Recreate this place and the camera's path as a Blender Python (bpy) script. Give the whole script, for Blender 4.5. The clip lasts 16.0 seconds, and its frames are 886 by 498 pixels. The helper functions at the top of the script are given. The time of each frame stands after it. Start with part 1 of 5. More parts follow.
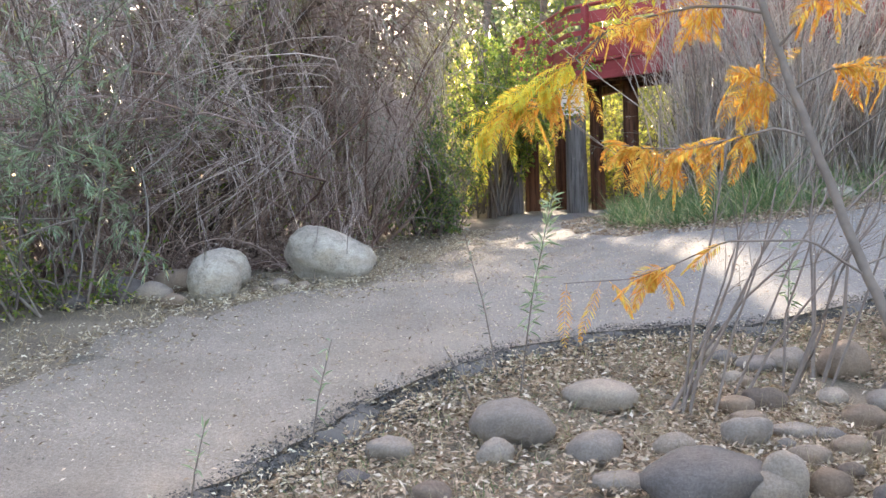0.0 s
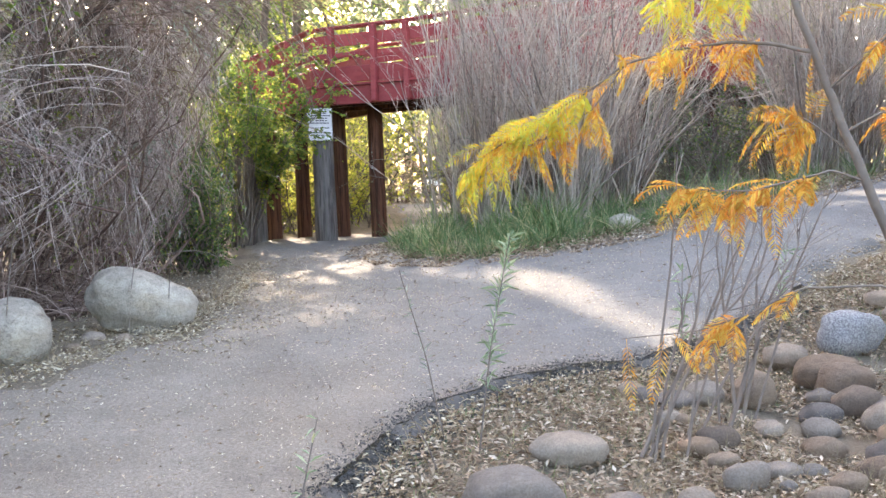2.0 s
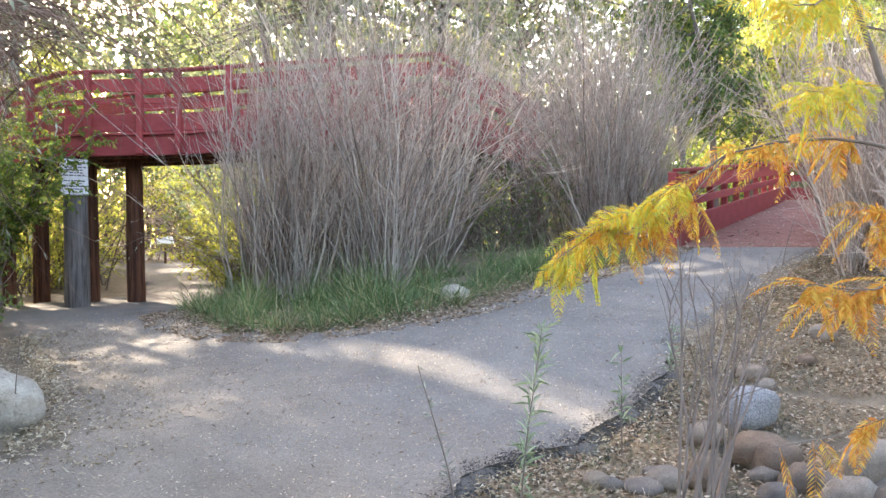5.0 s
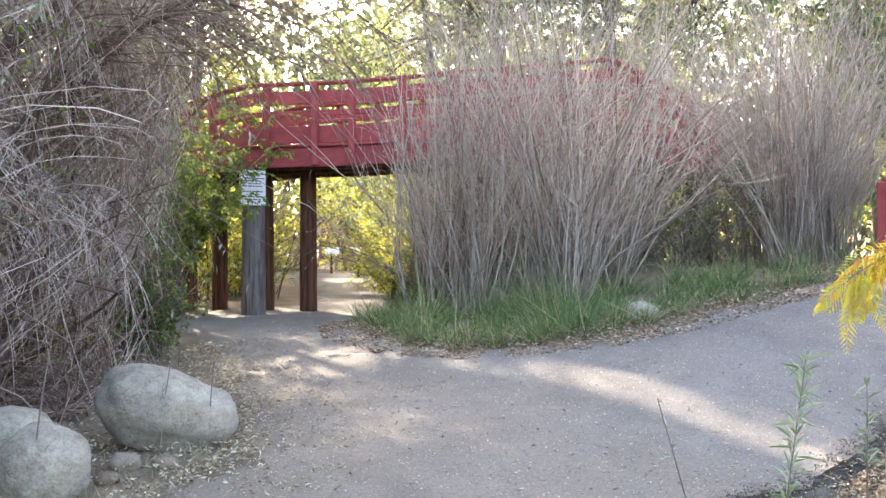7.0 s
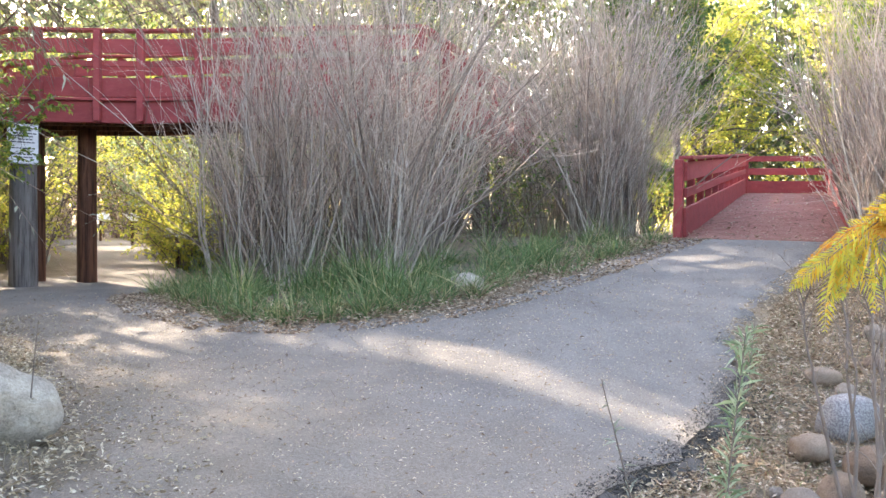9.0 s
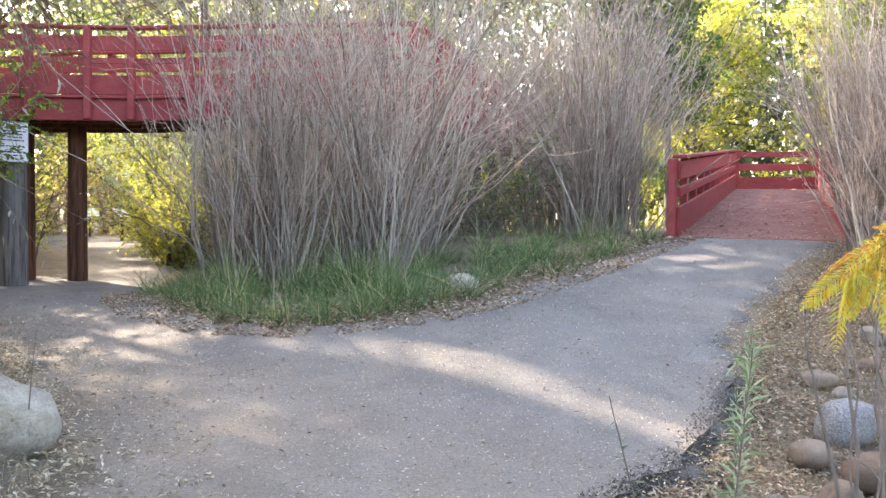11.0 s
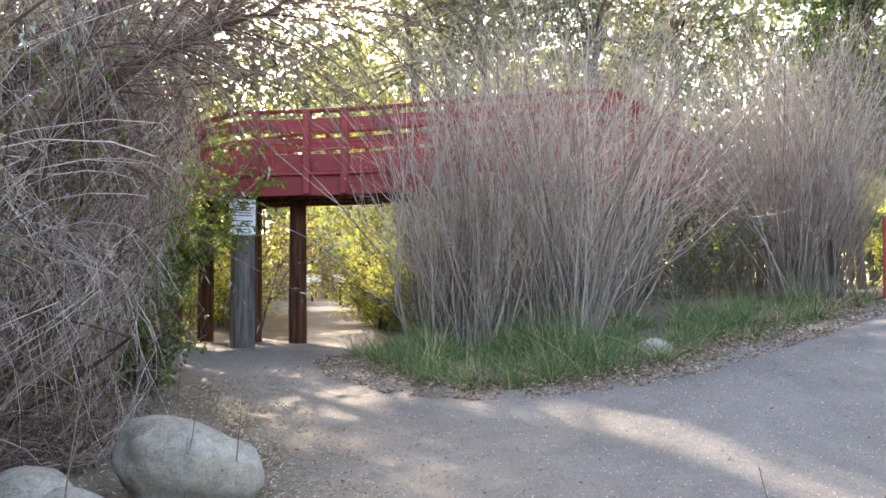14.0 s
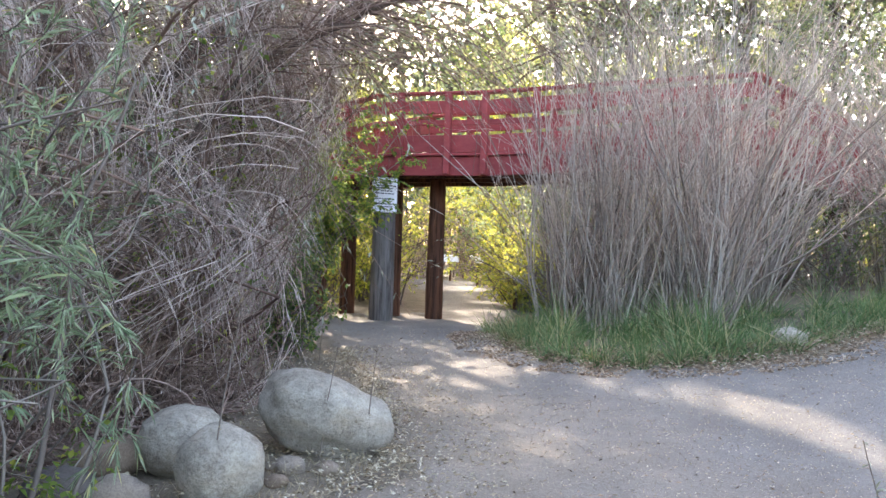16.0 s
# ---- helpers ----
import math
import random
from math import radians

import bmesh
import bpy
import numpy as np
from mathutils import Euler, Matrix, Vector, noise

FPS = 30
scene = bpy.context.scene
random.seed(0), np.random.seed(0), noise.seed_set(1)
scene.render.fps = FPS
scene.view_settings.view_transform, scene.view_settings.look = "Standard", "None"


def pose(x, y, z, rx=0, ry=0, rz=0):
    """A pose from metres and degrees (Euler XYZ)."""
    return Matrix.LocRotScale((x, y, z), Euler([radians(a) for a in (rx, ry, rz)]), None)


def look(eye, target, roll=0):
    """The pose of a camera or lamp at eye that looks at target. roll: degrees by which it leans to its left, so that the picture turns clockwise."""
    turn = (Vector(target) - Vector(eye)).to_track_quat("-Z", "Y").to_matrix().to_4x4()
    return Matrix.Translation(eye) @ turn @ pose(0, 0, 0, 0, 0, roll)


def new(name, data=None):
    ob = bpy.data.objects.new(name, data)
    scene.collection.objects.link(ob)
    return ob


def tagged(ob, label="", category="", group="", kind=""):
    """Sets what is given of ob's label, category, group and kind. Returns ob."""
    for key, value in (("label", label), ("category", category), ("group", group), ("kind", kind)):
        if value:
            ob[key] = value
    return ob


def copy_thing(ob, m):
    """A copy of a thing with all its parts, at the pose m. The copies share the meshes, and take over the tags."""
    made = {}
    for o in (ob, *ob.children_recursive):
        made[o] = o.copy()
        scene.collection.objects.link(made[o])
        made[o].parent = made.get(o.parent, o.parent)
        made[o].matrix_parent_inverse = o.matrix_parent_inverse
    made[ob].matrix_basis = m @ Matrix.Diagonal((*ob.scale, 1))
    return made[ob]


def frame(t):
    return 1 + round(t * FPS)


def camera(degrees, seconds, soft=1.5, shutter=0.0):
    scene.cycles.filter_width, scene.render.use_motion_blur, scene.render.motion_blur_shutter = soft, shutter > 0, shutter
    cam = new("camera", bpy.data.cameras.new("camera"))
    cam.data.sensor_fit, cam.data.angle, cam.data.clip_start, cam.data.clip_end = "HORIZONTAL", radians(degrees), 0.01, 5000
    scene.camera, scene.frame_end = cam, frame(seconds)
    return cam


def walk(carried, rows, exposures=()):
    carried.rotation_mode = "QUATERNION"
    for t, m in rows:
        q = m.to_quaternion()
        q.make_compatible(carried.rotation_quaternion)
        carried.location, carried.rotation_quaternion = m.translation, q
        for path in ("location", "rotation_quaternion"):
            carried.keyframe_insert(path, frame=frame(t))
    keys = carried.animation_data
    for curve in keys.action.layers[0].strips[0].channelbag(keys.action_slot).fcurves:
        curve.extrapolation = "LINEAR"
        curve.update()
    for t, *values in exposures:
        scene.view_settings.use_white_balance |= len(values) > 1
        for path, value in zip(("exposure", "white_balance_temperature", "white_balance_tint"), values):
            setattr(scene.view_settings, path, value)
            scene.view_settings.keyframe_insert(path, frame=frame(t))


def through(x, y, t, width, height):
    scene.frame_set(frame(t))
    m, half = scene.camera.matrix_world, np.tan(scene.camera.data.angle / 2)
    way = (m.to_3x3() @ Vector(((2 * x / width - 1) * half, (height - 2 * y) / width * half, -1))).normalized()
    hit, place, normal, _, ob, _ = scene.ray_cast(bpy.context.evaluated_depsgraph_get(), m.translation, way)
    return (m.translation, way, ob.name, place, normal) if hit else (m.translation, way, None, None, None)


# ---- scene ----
cam = camera(51.9, 16.0)
PATH = [
    (0, (0.828, -0.054, 0.972), (0.564, 1.921, 0.806), -2.3),
    (0.5, (0.457, 0.102, 0.939), (0.388, 2.092, 0.752), -1.8),
    (1, (0.042, 0.213, 1.021), (0.093, 2.207, 0.868), -2.2),
    (1.5, (-0.312, 0.407, 1.093), (-0.027, 2.38, 0.939), -2.3),
    (2, (-0.607, 0.606, 1.105), (-0.171, 2.552, 0.961), -2.1),
    (2.5, (-0.869, 0.877, 1.177), (-0.284, 2.788, 1.118), -3.3),
    (3, (-1.204, 1.035, 1.24), (-0.346, 2.84, 1.178), -5.0),
    (5.5, (-2.007, 1.947, 1.284), (-0.946, 3.643, 1.25), -0.7),
    (6, (-2.052, 2.178, 1.301), (-1.22, 3.997, 1.294), -0.5),
    (6.5, (-2.063, 2.227, 1.298), (-1.292, 4.072, 1.291), -0.1),
    (7, (-2.017, 2.278, 1.27), (-1.255, 4.127, 1.266), -0.1),
    (7.5, (-2.048, 2.314, 1.263), (-1.256, 4.151, 1.247), 0.3),
    (8, (-2.184, 2.581, 1.235), (-1.161, 4.299, 1.208), 1.4),
    (10.5, (-2.389, 3.154, 1.322), (-1.139, 4.713, 1.243), 0.7),
    (11, (-2.381, 3.077, 1.343), (-1.159, 4.658, 1.26), 0.8),
    (11.5, (-2.401, 2.959, 1.366), (-1.216, 4.567, 1.269), 0.6),
    (12, (-2.392, 2.896, 1.389), (-1.317, 4.579, 1.273), 0.4),
    (12.5, (-2.33, 2.891, 1.411), (-1.27, 4.581, 1.277), 0.6),
    (13, (-2.257, 2.882, 1.427), (-1.231, 4.595, 1.307), 0.8),
    (13.5, (-2.242, 2.798, 1.428), (-1.272, 4.545, 1.342), 0.3),
    (14, (-2.305, 2.723, 1.394), (-1.482, 4.545, 1.443), 0.0),
    (14.5, (-2.289, 2.716, 1.35), (-1.806, 4.651, 1.487), 0.6),
    (15, (-2.244, 2.725, 1.318), (-1.739, 4.66, 1.365), -0.3),
    (15.5, (-2.315, 2.603, 1.304), (-1.769, 4.527, 1.331), 0.8),
    (16, (-2.334, 2.422, 1.315), (-1.798, 4.349, 1.325), 2.1),
]
walk(cam, [(t, look(eye, target, roll)) for t, eye, target, roll in PATH], [(0, 3.4, 7750, 14), (3, 3.6, 7650, 14), (5.5, 3.3, 7550, 13), (6.5, 3.5, 7550, 13), (8, 3.5, 7650, 14), (10.5, 3.4, 7650, 14), (13, 3.45, 7650, 14), (13.6, 3.4, 7650, 14), (14.5, 3.0, 7450, 14), (15.0, 3.0, 7350, 14), (15.6, 3.25, 7350, 14), (16, 3.4, 7350, 14)])

# ---- light ----
world = bpy.data.worlds.new("sky")
scene.world = world
world.use_nodes = True
sky = world.node_tree.nodes.new("ShaderNodeTexSky")
sky.sky_type, sky.sun_disc = "NISHITA", False
SUN_ELEV, SUN_AZ = 26.5, -5.0          # azimuth from +y towards +x
sky.sun_elevation, sky.sun_rotation = radians(SUN_ELEV), radians(SUN_AZ)
sky.dust_density, sky.air_density = 3.0, 1.0
back = world.node_tree.nodes["Background"]
world.node_tree.links.new(sky.outputs[0], back.inputs[0])
back.inputs[1].default_value = 0.15
sun = new("sun", bpy.data.lights.new("sun", "SUN"))
sun.data.energy, sun.data.angle, sun.data.color = 2.8, radians(0.6), (1.0, 0.93, 0.82)
sdir = Vector((math.sin(radians(SUN_AZ)) * math.cos(radians(SUN_ELEV)), math.cos(radians(SUN_AZ)) * math.cos(radians(SUN_ELEV)), math.sin(radians(SUN_ELEV))))
sun.matrix_world = look(sdir * 60, (0, 0, 0))

# ---- materials ----


def material(name, rough=0.9):
    m = bpy.data.materials.new(name)
    m.use_nodes = True
    b = m.node_tree.nodes["Principled BSDF"]
    b.inputs["Roughness"].default_value = rough
    b.inputs["Specular IOR Level"].default_value = 0.25
    return m, m.node_tree.nodes, m.node_tree.links, b


def ramp(nodes, links, source, stops):
    r = nodes.new("ShaderNodeValToRGB")
    while len(r.color_ramp.elements) < len(stops):
        r.color_ramp.elements.new(0.5)
    for e, (p, c) in zip(r.color_ramp.elements, stops):
        e.position, e.color = p, (*c, 1)
    links.new(source, r.inputs[0])
    return r.outputs[0]


def grain(nodes, links, scale, detail=6, rough=0.6, stretch=None, space="Object"):
    t = nodes.new("ShaderNodeTexNoise")
    t.inputs["Scale"].default_value, t.inputs["Detail"].default_value, t.inputs["Roughness"].default_value = scale, detail, rough
    c = nodes.new("ShaderNodeTexCoord")
    if stretch:
        mp = nodes.new("ShaderNodeMapping")
        mp.inputs["Scale"].default_value = stretch
        links.new(c.outputs[space], mp.inputs[0])
        links.new(mp.outputs[0], t.inputs["Vector"])
    else:
        links.new(c.outputs[space], t.inputs["Vector"])
    return t.outputs["Fac"]


def blend(nodes, links, fac, a, b, mode="MIX"):
    m = nodes.new("ShaderNodeMix")
    m.data_type, m.blend_type = "RGBA", mode
    for k, v in ((0, fac), (6, a), (7, b)):
        if isinstance(v, (int, float)):
            m.inputs[k].default_value = v
        elif isinstance(v, tuple):
            m.inputs[k].default_value = (*v, 1)
        else:
            links.new(v, m.inputs[k])
    return m.outputs[2]


def bump(nodes, links, b, height, strength, dist):
    n = nodes.new("ShaderNodeBump")
    n.inputs["Strength"].default_value, n.inputs["Distance"].default_value = strength, dist
    links.new(height, n.inputs["Height"])
    links.new(n.outputs[0], b.inputs["Normal"])


def leaf_material(name, stops, through=0.45, rough=0.6):
    """Thin foliage: each leaf its own tint, light passing through."""
    m, n, l, b = material(name, rough)
    g = n.new("ShaderNodeNewGeometry")
    c = ramp(n, l, g.outputs["Random Per Island"], stops)
    l.new(c, b.inputs["Base Color"])
    tr = n.new("ShaderNodeBsdfTranslucent")
    l.new(c, tr.inputs["Color"])
    mix = n.new("ShaderNodeMixShader")
    mix.inputs[0].default_value = through
    l.new(b.outputs[0], mix.inputs[1])
    l.new(tr.outputs[0], mix.inputs[2])
    l.new(mix.outputs[0], n["Material Output"].inputs["Surface"])
    return m


def twig_material(name, dark, light, pale):
    m, n, l, b = material(name, 0.85)
    g = n.new("ShaderNodeNewGeometry")
    c = ramp(n, l, g.outputs["Random Per Island"], [(0.0, dark), (0.55, light), (1.0, pale)])
    k = grain(n, l, 9.0, 4, 0.7)
    v = ramp(n, l, k, [(0.3, (0.55, 0.55, 0.55)), (0.7, (1.0, 1.0, 1.0))])
    l.new(blend(n, l, 0.8, c, v, "MULTIPLY"), b.inputs["Base Color"])
    return m


def stone_material(name, a, b2, speck, speckle=0.35, spread=0.35):
    m, n, l, b = material(name, 0.88)
    o = n.new("ShaderNodeObjectInfo")
    base = ramp(n, l, grain(n, l, 3.0, 8, 0.65), [(0.3, a), (0.7, b2)])
    fine = ramp(n, l, grain(n, l, 90.0, 3, 0.7), [(0.42, speck), (0.58, (1, 1, 1))])
    c = blend(n, l, speckle, base, fine, "MULTIPLY")
    tint = ramp(n, l, o.outputs["Random"], [(0.0, (0.36, 0.37, 0.42)), (0.2, (0.6, 0.6, 0.63)), (0.45, (1.1, 1.05, 0.98)), (0.65, (0.95, 0.82, 0.7)), (0.85, (0.7, 0.55, 0.44)), (1.0, (0.48, 0.42, 0.4))])
    c = blend(n, l, spread, c, tint, "MULTIPLY")
    stain = ramp(n, l, grain(n, l, 1.7, 5, 0.6), [(0.5, (1, 1, 1)), (0.72, (0.62, 0.55, 0.45))])
    c = blend(n, l, 0.6, c, stain, "MULTIPLY")
    l.new(c, b.inputs["Base Color"])
    bump(n, l, b, grain(n, l, 12.0, 11, 0.75), 0.85, 0.03)
    return m


def boulder_material():
    """Smooth pale river boulder: cream and grey patches, lichen blots, hairline cracks, brown stain."""
    m, n, l, b = material("pale_boulder_stone", 0.9)
    c = ramp(n, l, grain(n, l, 2.2, 6, 0.6), [(0.32, (0.27, 0.24, 0.205)), (0.5, (0.39, 0.35, 0.30)), (0.68, (0.50, 0.455, 0.39))])
    blot = ramp(n, l, grain(n, l, 16.0, 8, 0.75), [(0.38, (0.66, 0.645, 0.63)), (0.56, (1.06, 1.04, 1.01))])
    c = blend(n, l, 0.7, c, blot, "MULTIPLY")
    crack = ramp(n, l, grain(n, l, 3.4, 9, 0.62), [(0.482, (1, 1, 1)), (0.498, (0.55, 0.5, 0.45)), (0.512, (1, 1, 1))])
    c = blend(n, l, 0.55, c, crack, "MULTIPLY")
    stain = ramp(n, l, grain(n, l, 1.9, 5, 0.6, (1, 1, 2.2)), [(0.52, (1, 1, 1)), (0.68, (0.66, 0.56, 0.44))])
    c = blend(n, l, 0.6, c, stain, "MULTIPLY")
    fine = ramp(n, l, grain(n, l, 75.0, 5, 0.7), [(0.36, (0.5, 0.48, 0.46)), (0.52, (1, 1, 1))])
    c = blend(n, l, 0.6, c, fine, "MULTIPLY")
    l.new(c, b.inputs["Base Color"])
    bump(n, l, b, grain(n, l, 11.0, 12, 0.75), 0.85, 0.04)
    return m


def ground_material(name, stops, fine_stops, scale, bump_d):
    m, n, l, b = material(name, 0.95)
    c = ramp(n, l, grain(n, l, scale, 7, 0.65), stops)
    f = ramp(n, l, grain(n, l, scale * 45, 5, 0.75), fine_stops)
    c = blend(n, l, 0.85, c, f, "MULTIPLY")
    l.new(c, b.inputs["Base Color"])
    bump(n, l, b, grain(n, l, scale * 30, 8, 0.8), 0.6, bump_d)
    return m


M_LITTER = ground_material("leaf_litter_soil", [(0.3, (0.14, 0.112, 0.084)), (0.55, (0.215, 0.175, 0.132)), (0.75, (0.285, 0.24, 0.185))],
                           [(0.32, (0.35, 0.33, 0.3)), (0.6, (1, 1, 1))], 1.2, 0.03)
M_CRUMB = ground_material("grey_crumbs", [(0.3, (0.06, 0.057, 0.055)), (0.7, (0.135, 0.127, 0.12))], [(0.3, (0.5, 0.5, 0.5)), (0.6, (1, 1, 1))], 3.0, 0.01)


def path_material():
    m, n, l, b = material("worn_path_surface", 0.93)
    c = n.new("ShaderNodeTexCoord")
    sep = n.new("ShaderNodeSeparateXYZ")
    l.new(c.outputs["Object"], sep.inputs[0])
    wob = grain(n, l, 0.55, 5, 0.6)
    # sandy earth on the shrub side, grey worn asphalt on the bank side
    d = n.new("ShaderNodeMath")
    d.operation = "MULTIPLY_ADD"
    l.new(wob, d.inputs[0])
    d.inputs[1].default_value = 3.2
    l.new(sep.outputs[0], d.inputs[2])
    side = n.new("ShaderNodeMapRange")
    l.new(d.outputs[0], side.inputs[0])
    side.inputs[1].default_value, side.inputs[2].default_value = 0.9, 3.2
    asphalt = ramp(n, l, grain(n, l, 2.3, 7, 0.65), [(0.3, (0.164, 0.162, 0.164)), (0.7, (0.224, 0.217, 0.213))])
    sand = ramp(n, l, grain(n, l, 1.6, 7, 0.65), [(0.3, (0.202, 0.175, 0.150)), (0.7, (0.285, 0.252, 0.220))])
    col = blend(n, l, side.outputs[0], sand, asphalt)
    fine = ramp(n, l, grain(n, l, 60.0, 7, 0.85), [(0.34, (0.42, 0.40, 0.38)), (0.6, (1.2, 1.19, 1.17))])
    col = blend(n, l, 0.85, col, fine, "MULTIPLY")
    grit = ramp(n, l, grain(n, l, 190.0, 4, 0.7), [(0.4, (0.6, 0.58, 0.56)), (0.6, (1.15, 1.14, 1.12))])
    col = blend(n, l, 0.7, col, grit, "MULTIPLY")
    blot = ramp(n, l, grain(n, l, 0.9, 6, 0.7), [(0.35, (0.8, 0.78, 0.76)), (0.6, (1.05, 1.04, 1.03))])
    col = blend(n, l, 0.7, col, blot, "MULTIPLY")
    l.new(col, b.inputs["Base Color"])
    bump(n, l, b, grain(n, l, 42.0, 9, 0.8), 0.7, 0.016)
    return m


M_PATH = path_material()


def red_paint():
    m, n, l, b = material("red_brown_paint", 0.62)
    o = n.new("ShaderNodeObjectInfo")
    c = ramp(n, l, grain(n, l, 2.0, 6, 0.65, (1, 1, 3)), [(0.3, (0.235, 0.038, 0.043)), (0.7, (0.345, 0.066, 0.07))])
    v = ramp(n, l, o.outputs["Random"], [(0.0, (0.75, 0.72, 0.72)), (1.0, (1.1, 1.05, 1.0))])
    c = blend(n, l, 0.8, c, v, "MULTIPLY")
    w = ramp(n, l, grain(n, l, 14.0, 8, 0.75), [(0.58, (0, 0, 0)), (0.72, (1, 1, 1))])
    c = blend(n, l, w, c, (0.33, 0.13, 0.10))
    l.new(c, b.inputs["Base Color"])
    bump(n, l, b, grain(n, l, 25.0, 6, 0.7, (1, 1, 6)), 0.35, 0.006)
    return m


def log_material(name, dark, light):
    m, n, l, b = material(name, 0.8)
    c = ramp(n, l, grain(n, l, 7.0, 8, 0.7, (1, 1, 0.12)), [(0.3, dark), (0.7, light)])
    k = ramp(n, l, grain(n, l, 22.0, 4, 0.7, (1, 1, 0.05)), [(0.4, (0.3, 0.28, 0.27)), (0.52, (1, 1, 1))])
    c = blend(n, l, 0.75, c, k, "MULTIPLY")
    l.new(c, b.inputs["Base Color"])
    bump(n, l, b, grain(n, l, 18.0, 6, 0.7, (1, 1, 0.06)), 0.8, 0.02)
    return m


M_RED = red_paint()
M_LOG = log_material("creosoted_log", (0.055, 0.026, 0.018), (0.17, 0.075, 0.045))
M_GREYLOG = log_material("weathered_grey_log", (0.10, 0.092, 0.09), (0.24, 0.22, 0.21))
M_DECKPLANK = ground_material("red_deck_paint", [(0.3, (0.29, 0.135, 0.11)), (0.7, (0.40, 0.22, 0.18))], [(0.3, (0.6, 0.6, 0.6)), (0.6, (1, 1, 1))], 2.0, 0.006)
M_STONE = stone_material("river_stone", (0.15, 0.13, 0.116), (0.36, 0.31, 0.27), (0.45, 0.42, 0.4), 0.4, 0.9)
M_BOULDER = boulder_material()
M_GRANITE = stone_material("speckled_granite", (0.30, 0.31, 0.33), (0.42, 0.43, 0.45), (0.22, 0.22, 0.24), 0.7)
M_REED = twig_material("dry_reed_bark", (0.31, 0.215, 0.18), (0.54, 0.42, 0.355), (0.74, 0.61, 0.52))
M_DRYTWIG = twig_material("dry_shrub_twigs", (0.11, 0.067, 0.054), (0.26, 0.172, 0.142), (0.45, 0.335, 0.285))
M_CANE = twig_material("grey_cane_bark", (0.20, 0.155, 0.13), (0.40, 0.335, 0.29), (0.60, 0.53, 0.47))
M_STRAND = twig_material("pale_drooping_strands", (0.36, 0.275, 0.25), (0.60, 0.485, 0.44), (0.82, 0.70, 0.64))
M_BARK = twig_material("grey_brown_bark", (0.11, 0.085, 0.075), (0.19, 0.155, 0.135), (0.27, 0.235, 0.20))
M_TRUNK = twig_material("dark_brown_bark", (0.06, 0.043, 0.036), (0.105, 0.078, 0.064), (0.16, 0.125, 0.105))
M_GREYSTEM = twig_material("pale_grey_stems", (0.12, 0.092, 0.078), (0.20, 0.158, 0.135), (0.30, 0.25, 0.215))
M_FLUFF = leaf_material("dry_seed_fluff", [(0.0, (0.36, 0.27, 0.23)), (0.5, (0.52, 0.42, 0.36)), (1.0, (0.66, 0.56, 0.48))], 0.4, 0.9)
M_GRASS = leaf_material("meadow_grass", [(0.0, (0.06, 0.115, 0.045)), (0.5, (0.115, 0.195, 0.075)), (0.78, (0.21, 0.26, 0.12)), (1.0, (0.48, 0.41, 0.25))], 0.35)
M_DRYGRASS = leaf_material("dry_grass", [(0.0, (0.240, 0.184, 0.104)), (1.0, (0.400, 0.336, 0.224))], 0.3)
M_WILLOW = leaf_material("willow_leaves", [(0.0, (0.15, 0.21, 0.115)), (0.6, (0.28, 0.365, 0.22)), (0.95, (0.42, 0.49, 0.33)), (1.0, (0.55, 0.46, 0.18))], 0.4)
M_SAGE = leaf_material("grey_green_leaves", [(0.0, (0.200, 0.213, 0.175)), (0.6, (0.300, 0.338, 0.263)), (1.0, (0.413, 0.425, 0.338))], 0.3)
M_GREEN = leaf_material("dark_green_leaves", [(0.0, (0.06, 0.11, 0.04)), (0.7, (0.13, 0.21, 0.065)), (1.0, (0.32, 0.33, 0.08))], 0.45)
M_YELLOW = leaf_material("sunlit_yellow_leaves", [(0.0, (0.22, 0.29, 0.06)), (0.5, (0.41, 0.43, 0.09)), (1.0, (0.60, 0.53, 0.13))], 0.62)
M_COTTON = leaf_material("cottonwood_leaves", [(0.0, (0.10, 0.17, 0.04)), (0.6, (0.2, 0.28, 0.06)), (1.0, (0.42, 0.40, 0.08))], 0.55)
M_PALELEAF = leaf_material("pale_backlit_leaves", [(0.0, (0.15, 0.19, 0.10)), (0.6, (0.27, 0.31, 0.17)), (1.0, (0.44, 0.44, 0.20))], 0.5)
M_FARWOOD = leaf_material("far_woods_leaves", [(0.0, (0.09, 0.13, 0.06)), (0.6, (0.17, 0.21, 0.10)), (1.0, (0.32, 0.31, 0.13))], 0.35)
M_FROND = leaf_material("autumn_fronds", [(0.0, (0.56, 0.21, 0.04)), (0.5, (0.66, 0.35, 0.07)), (1.0, (0.62, 0.50, 0.11))], 0.5)
M_FRONDY = leaf_material("yellow_green_fronds", [(0.0, (0.68, 0.40, 0.05)), (0.5, (0.64, 0.55, 0.08)), (1.0, (0.42, 0.50, 0.10))], 0.5)
M_CHAFF = leaf_material("pale_chaff", [(0.0, (0.30, 0.25, 0.18)), (0.6, (0.46, 0.40, 0.30)), (1.0, (0.62, 0.56, 0.45))], 0.1, 0.9)
M_SHRUBLITTER = leaf_material("pale_shrub_litter", [(0.0, (0.17, 0.125, 0.08)), (0.4, (0.32, 0.25, 0.165)), (0.75, (0.46, 0.39, 0.28)), (1.0, (0.60, 0.54, 0.42))], 0.1, 0.85)
M_FALLEN = leaf_material("fallen_leaves", [(0.0, (0.12, 0.078, 0.053)), (0.4, (0.27, 0.19, 0.132)), (0.75, (0.40, 0.30, 0.215)), (1.0, (0.58, 0.495, 0.40))], 0.1, 0.85)


